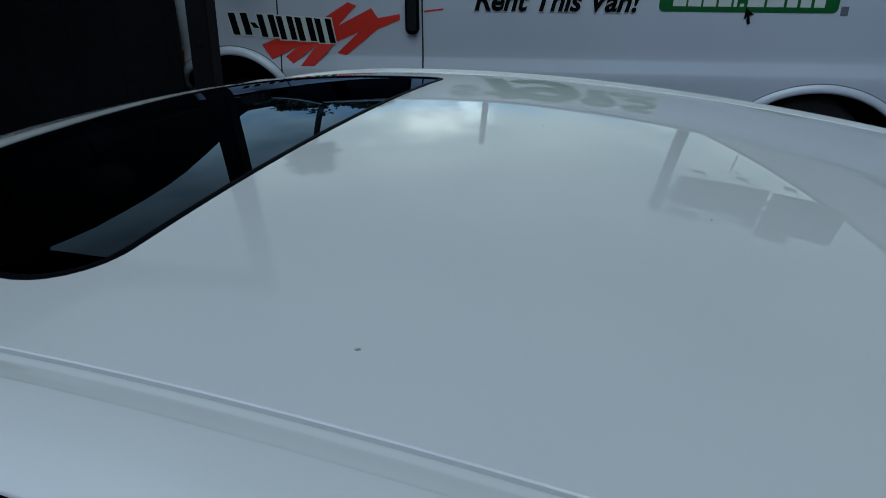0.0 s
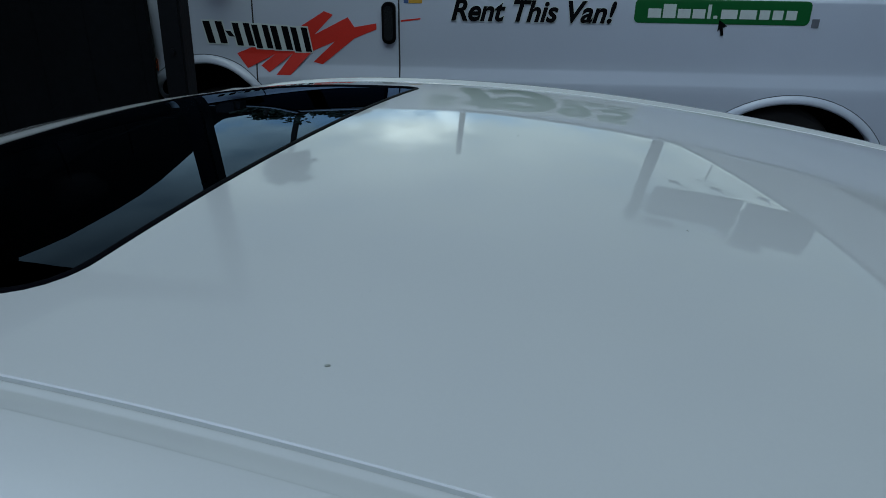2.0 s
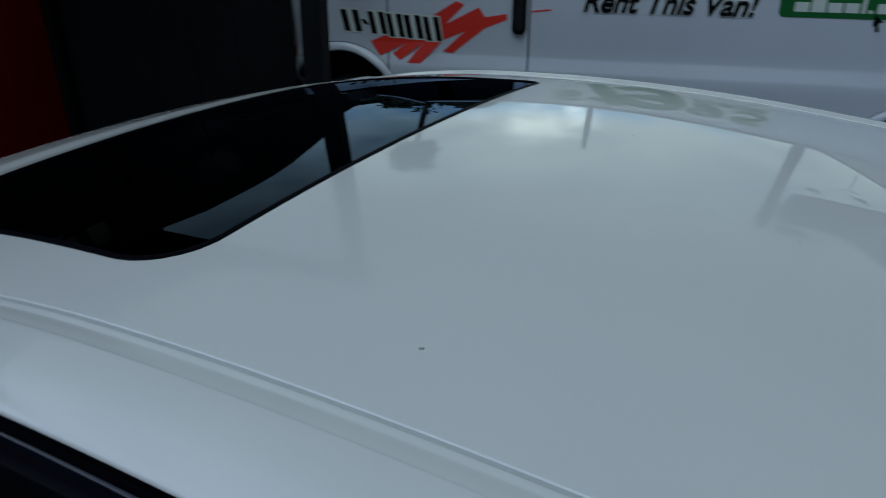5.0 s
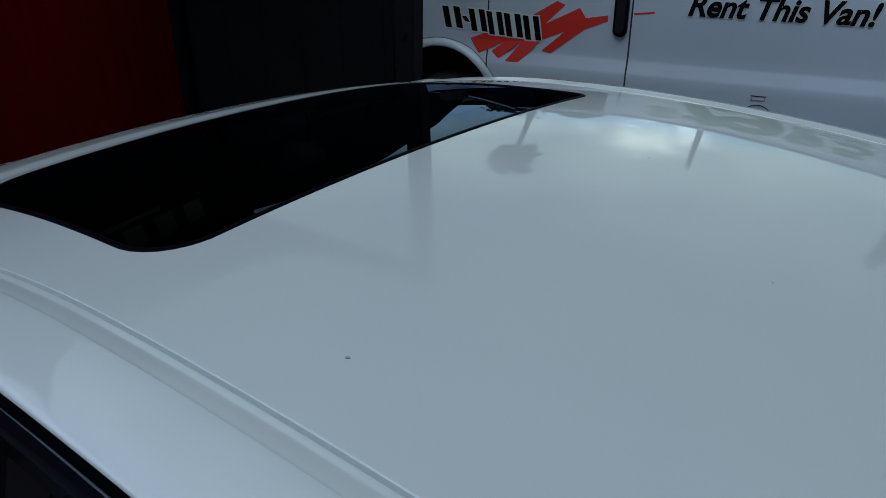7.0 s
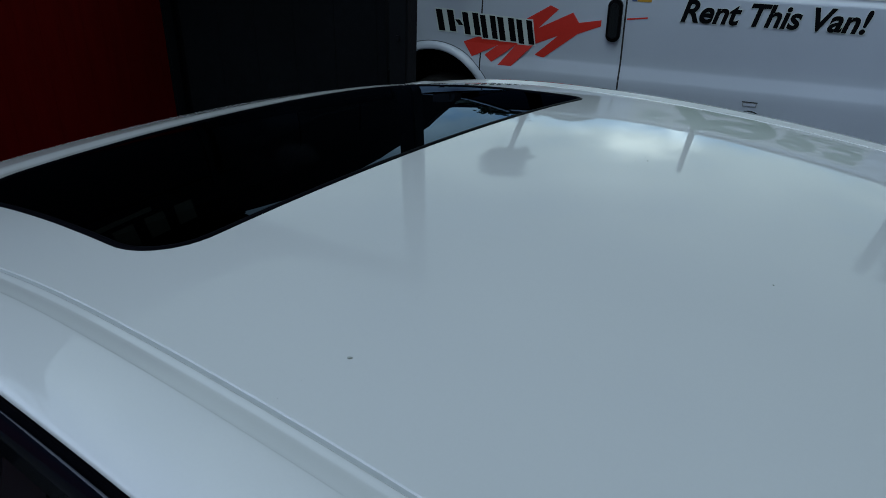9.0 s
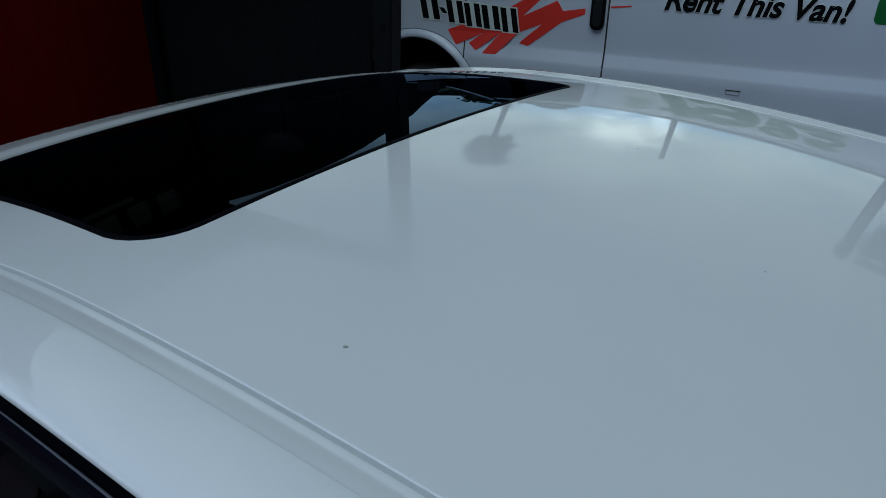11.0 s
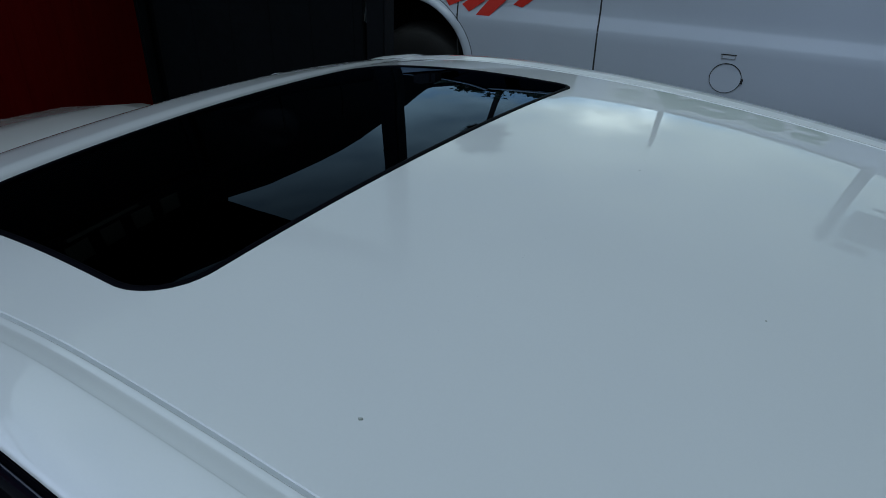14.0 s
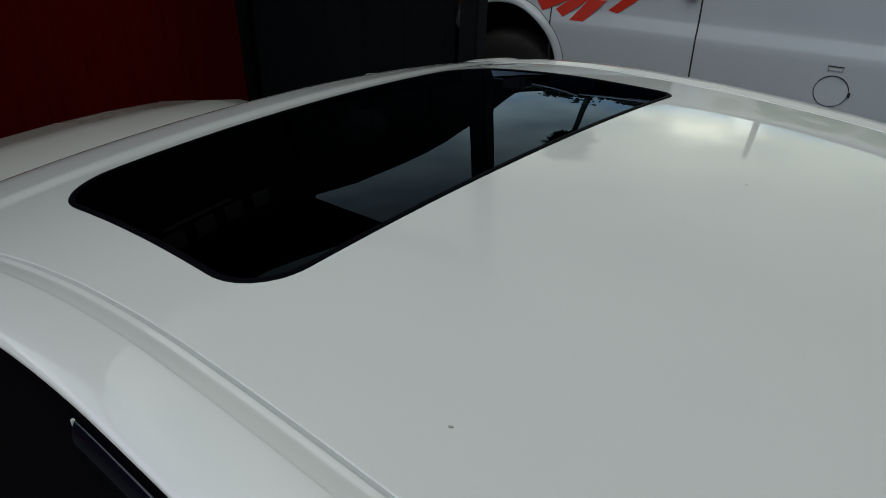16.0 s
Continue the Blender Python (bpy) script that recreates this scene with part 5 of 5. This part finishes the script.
for args in ((-11.5, 17, 3.6, 1.5, 3), (-18.5, 16, 2.3, 2.0, 4), (-25.0, 16, 2.4, 2.0, 6), (-7.5, 24, 3.6, 2.0, 8), (-16.2, 12.5, 3.25, 0.9, 9, 34, 0.085)):
    tree(*args)


def far_building():
    root = thing("far_building", "low dark shop building behind the van", "building")
    part("wall", box(-16.0, -4.6, 15.5, 21.0, 0.0, 3.15), FENCE, root)
    part("roof_edge", box(-16.2, -4.4, 15.3, 21.2, 3.15, 3.40), DARK_WALL, root, bevel=0.03)
    part("facade_board", prism([(-7.32, 3.55), (-8.0, 5.2), (-8.9, 6.6), (-10.0, 7.4), (-16.0, 7.4), (-16.0, 3.55)], 15.6, 15.9, lambda a, b, d: (a, d, b)), DARK_WALL, root)
    for x in (-14.5, -11.5, -8.5):
        w = part("shop_window", box(x, x + 2.0, 15.42, 15.52, 0.9, 2.6), TINTED, root)
        part("window_frame", box(x - 0.08, x + 2.08, 15.44, 15.50, 0.80, 0.90), STUCCO, w)
    return root


far_building()


def behind_building():
    root = thing("wall_south", "plain grey stucco wall behind the car", "wall", kind="structure")
    part("rear_wall", box(-20.0, 14.0, -15.0, -14.4, 0.0, 3.2), STUCCO, root)
    part("coping", box(-20.05, 14.0, -15.05, -14.35, 3.2, 3.3), CONCRETE, root, bevel=0.02)
    return root


behind_building()


def litter():
    rnd = random.Random(21)
    bm = bmesh.new()
    for i in range(900):
        c = Vector((-3.0 + abs(rnd.gauss(0, 0.35)) + 0.06, rnd.uniform(-6.0, -0.4), 0.006 + rnd.random() * 0.02))
        a = rnd.uniform(0, 2 * math.pi)
        s = rnd.uniform(0.015, 0.05)
        d, n = Vector((math.cos(a), math.sin(a), rnd.uniform(-0.2, 0.2))) * s, Vector((-math.sin(a), math.cos(a), rnd.uniform(-0.3, 0.3))) * s * 0.5
        v = [bm.verts.new(c + p) for p in (d, n, -d, -n)]
        bm.faces.new(v)
    ob = part("leaf_litter", bm, LITTER)
    return tagged(ob, "dry brown leaf litter along the foot of the wall", "litter", kind="stuff")


litter()
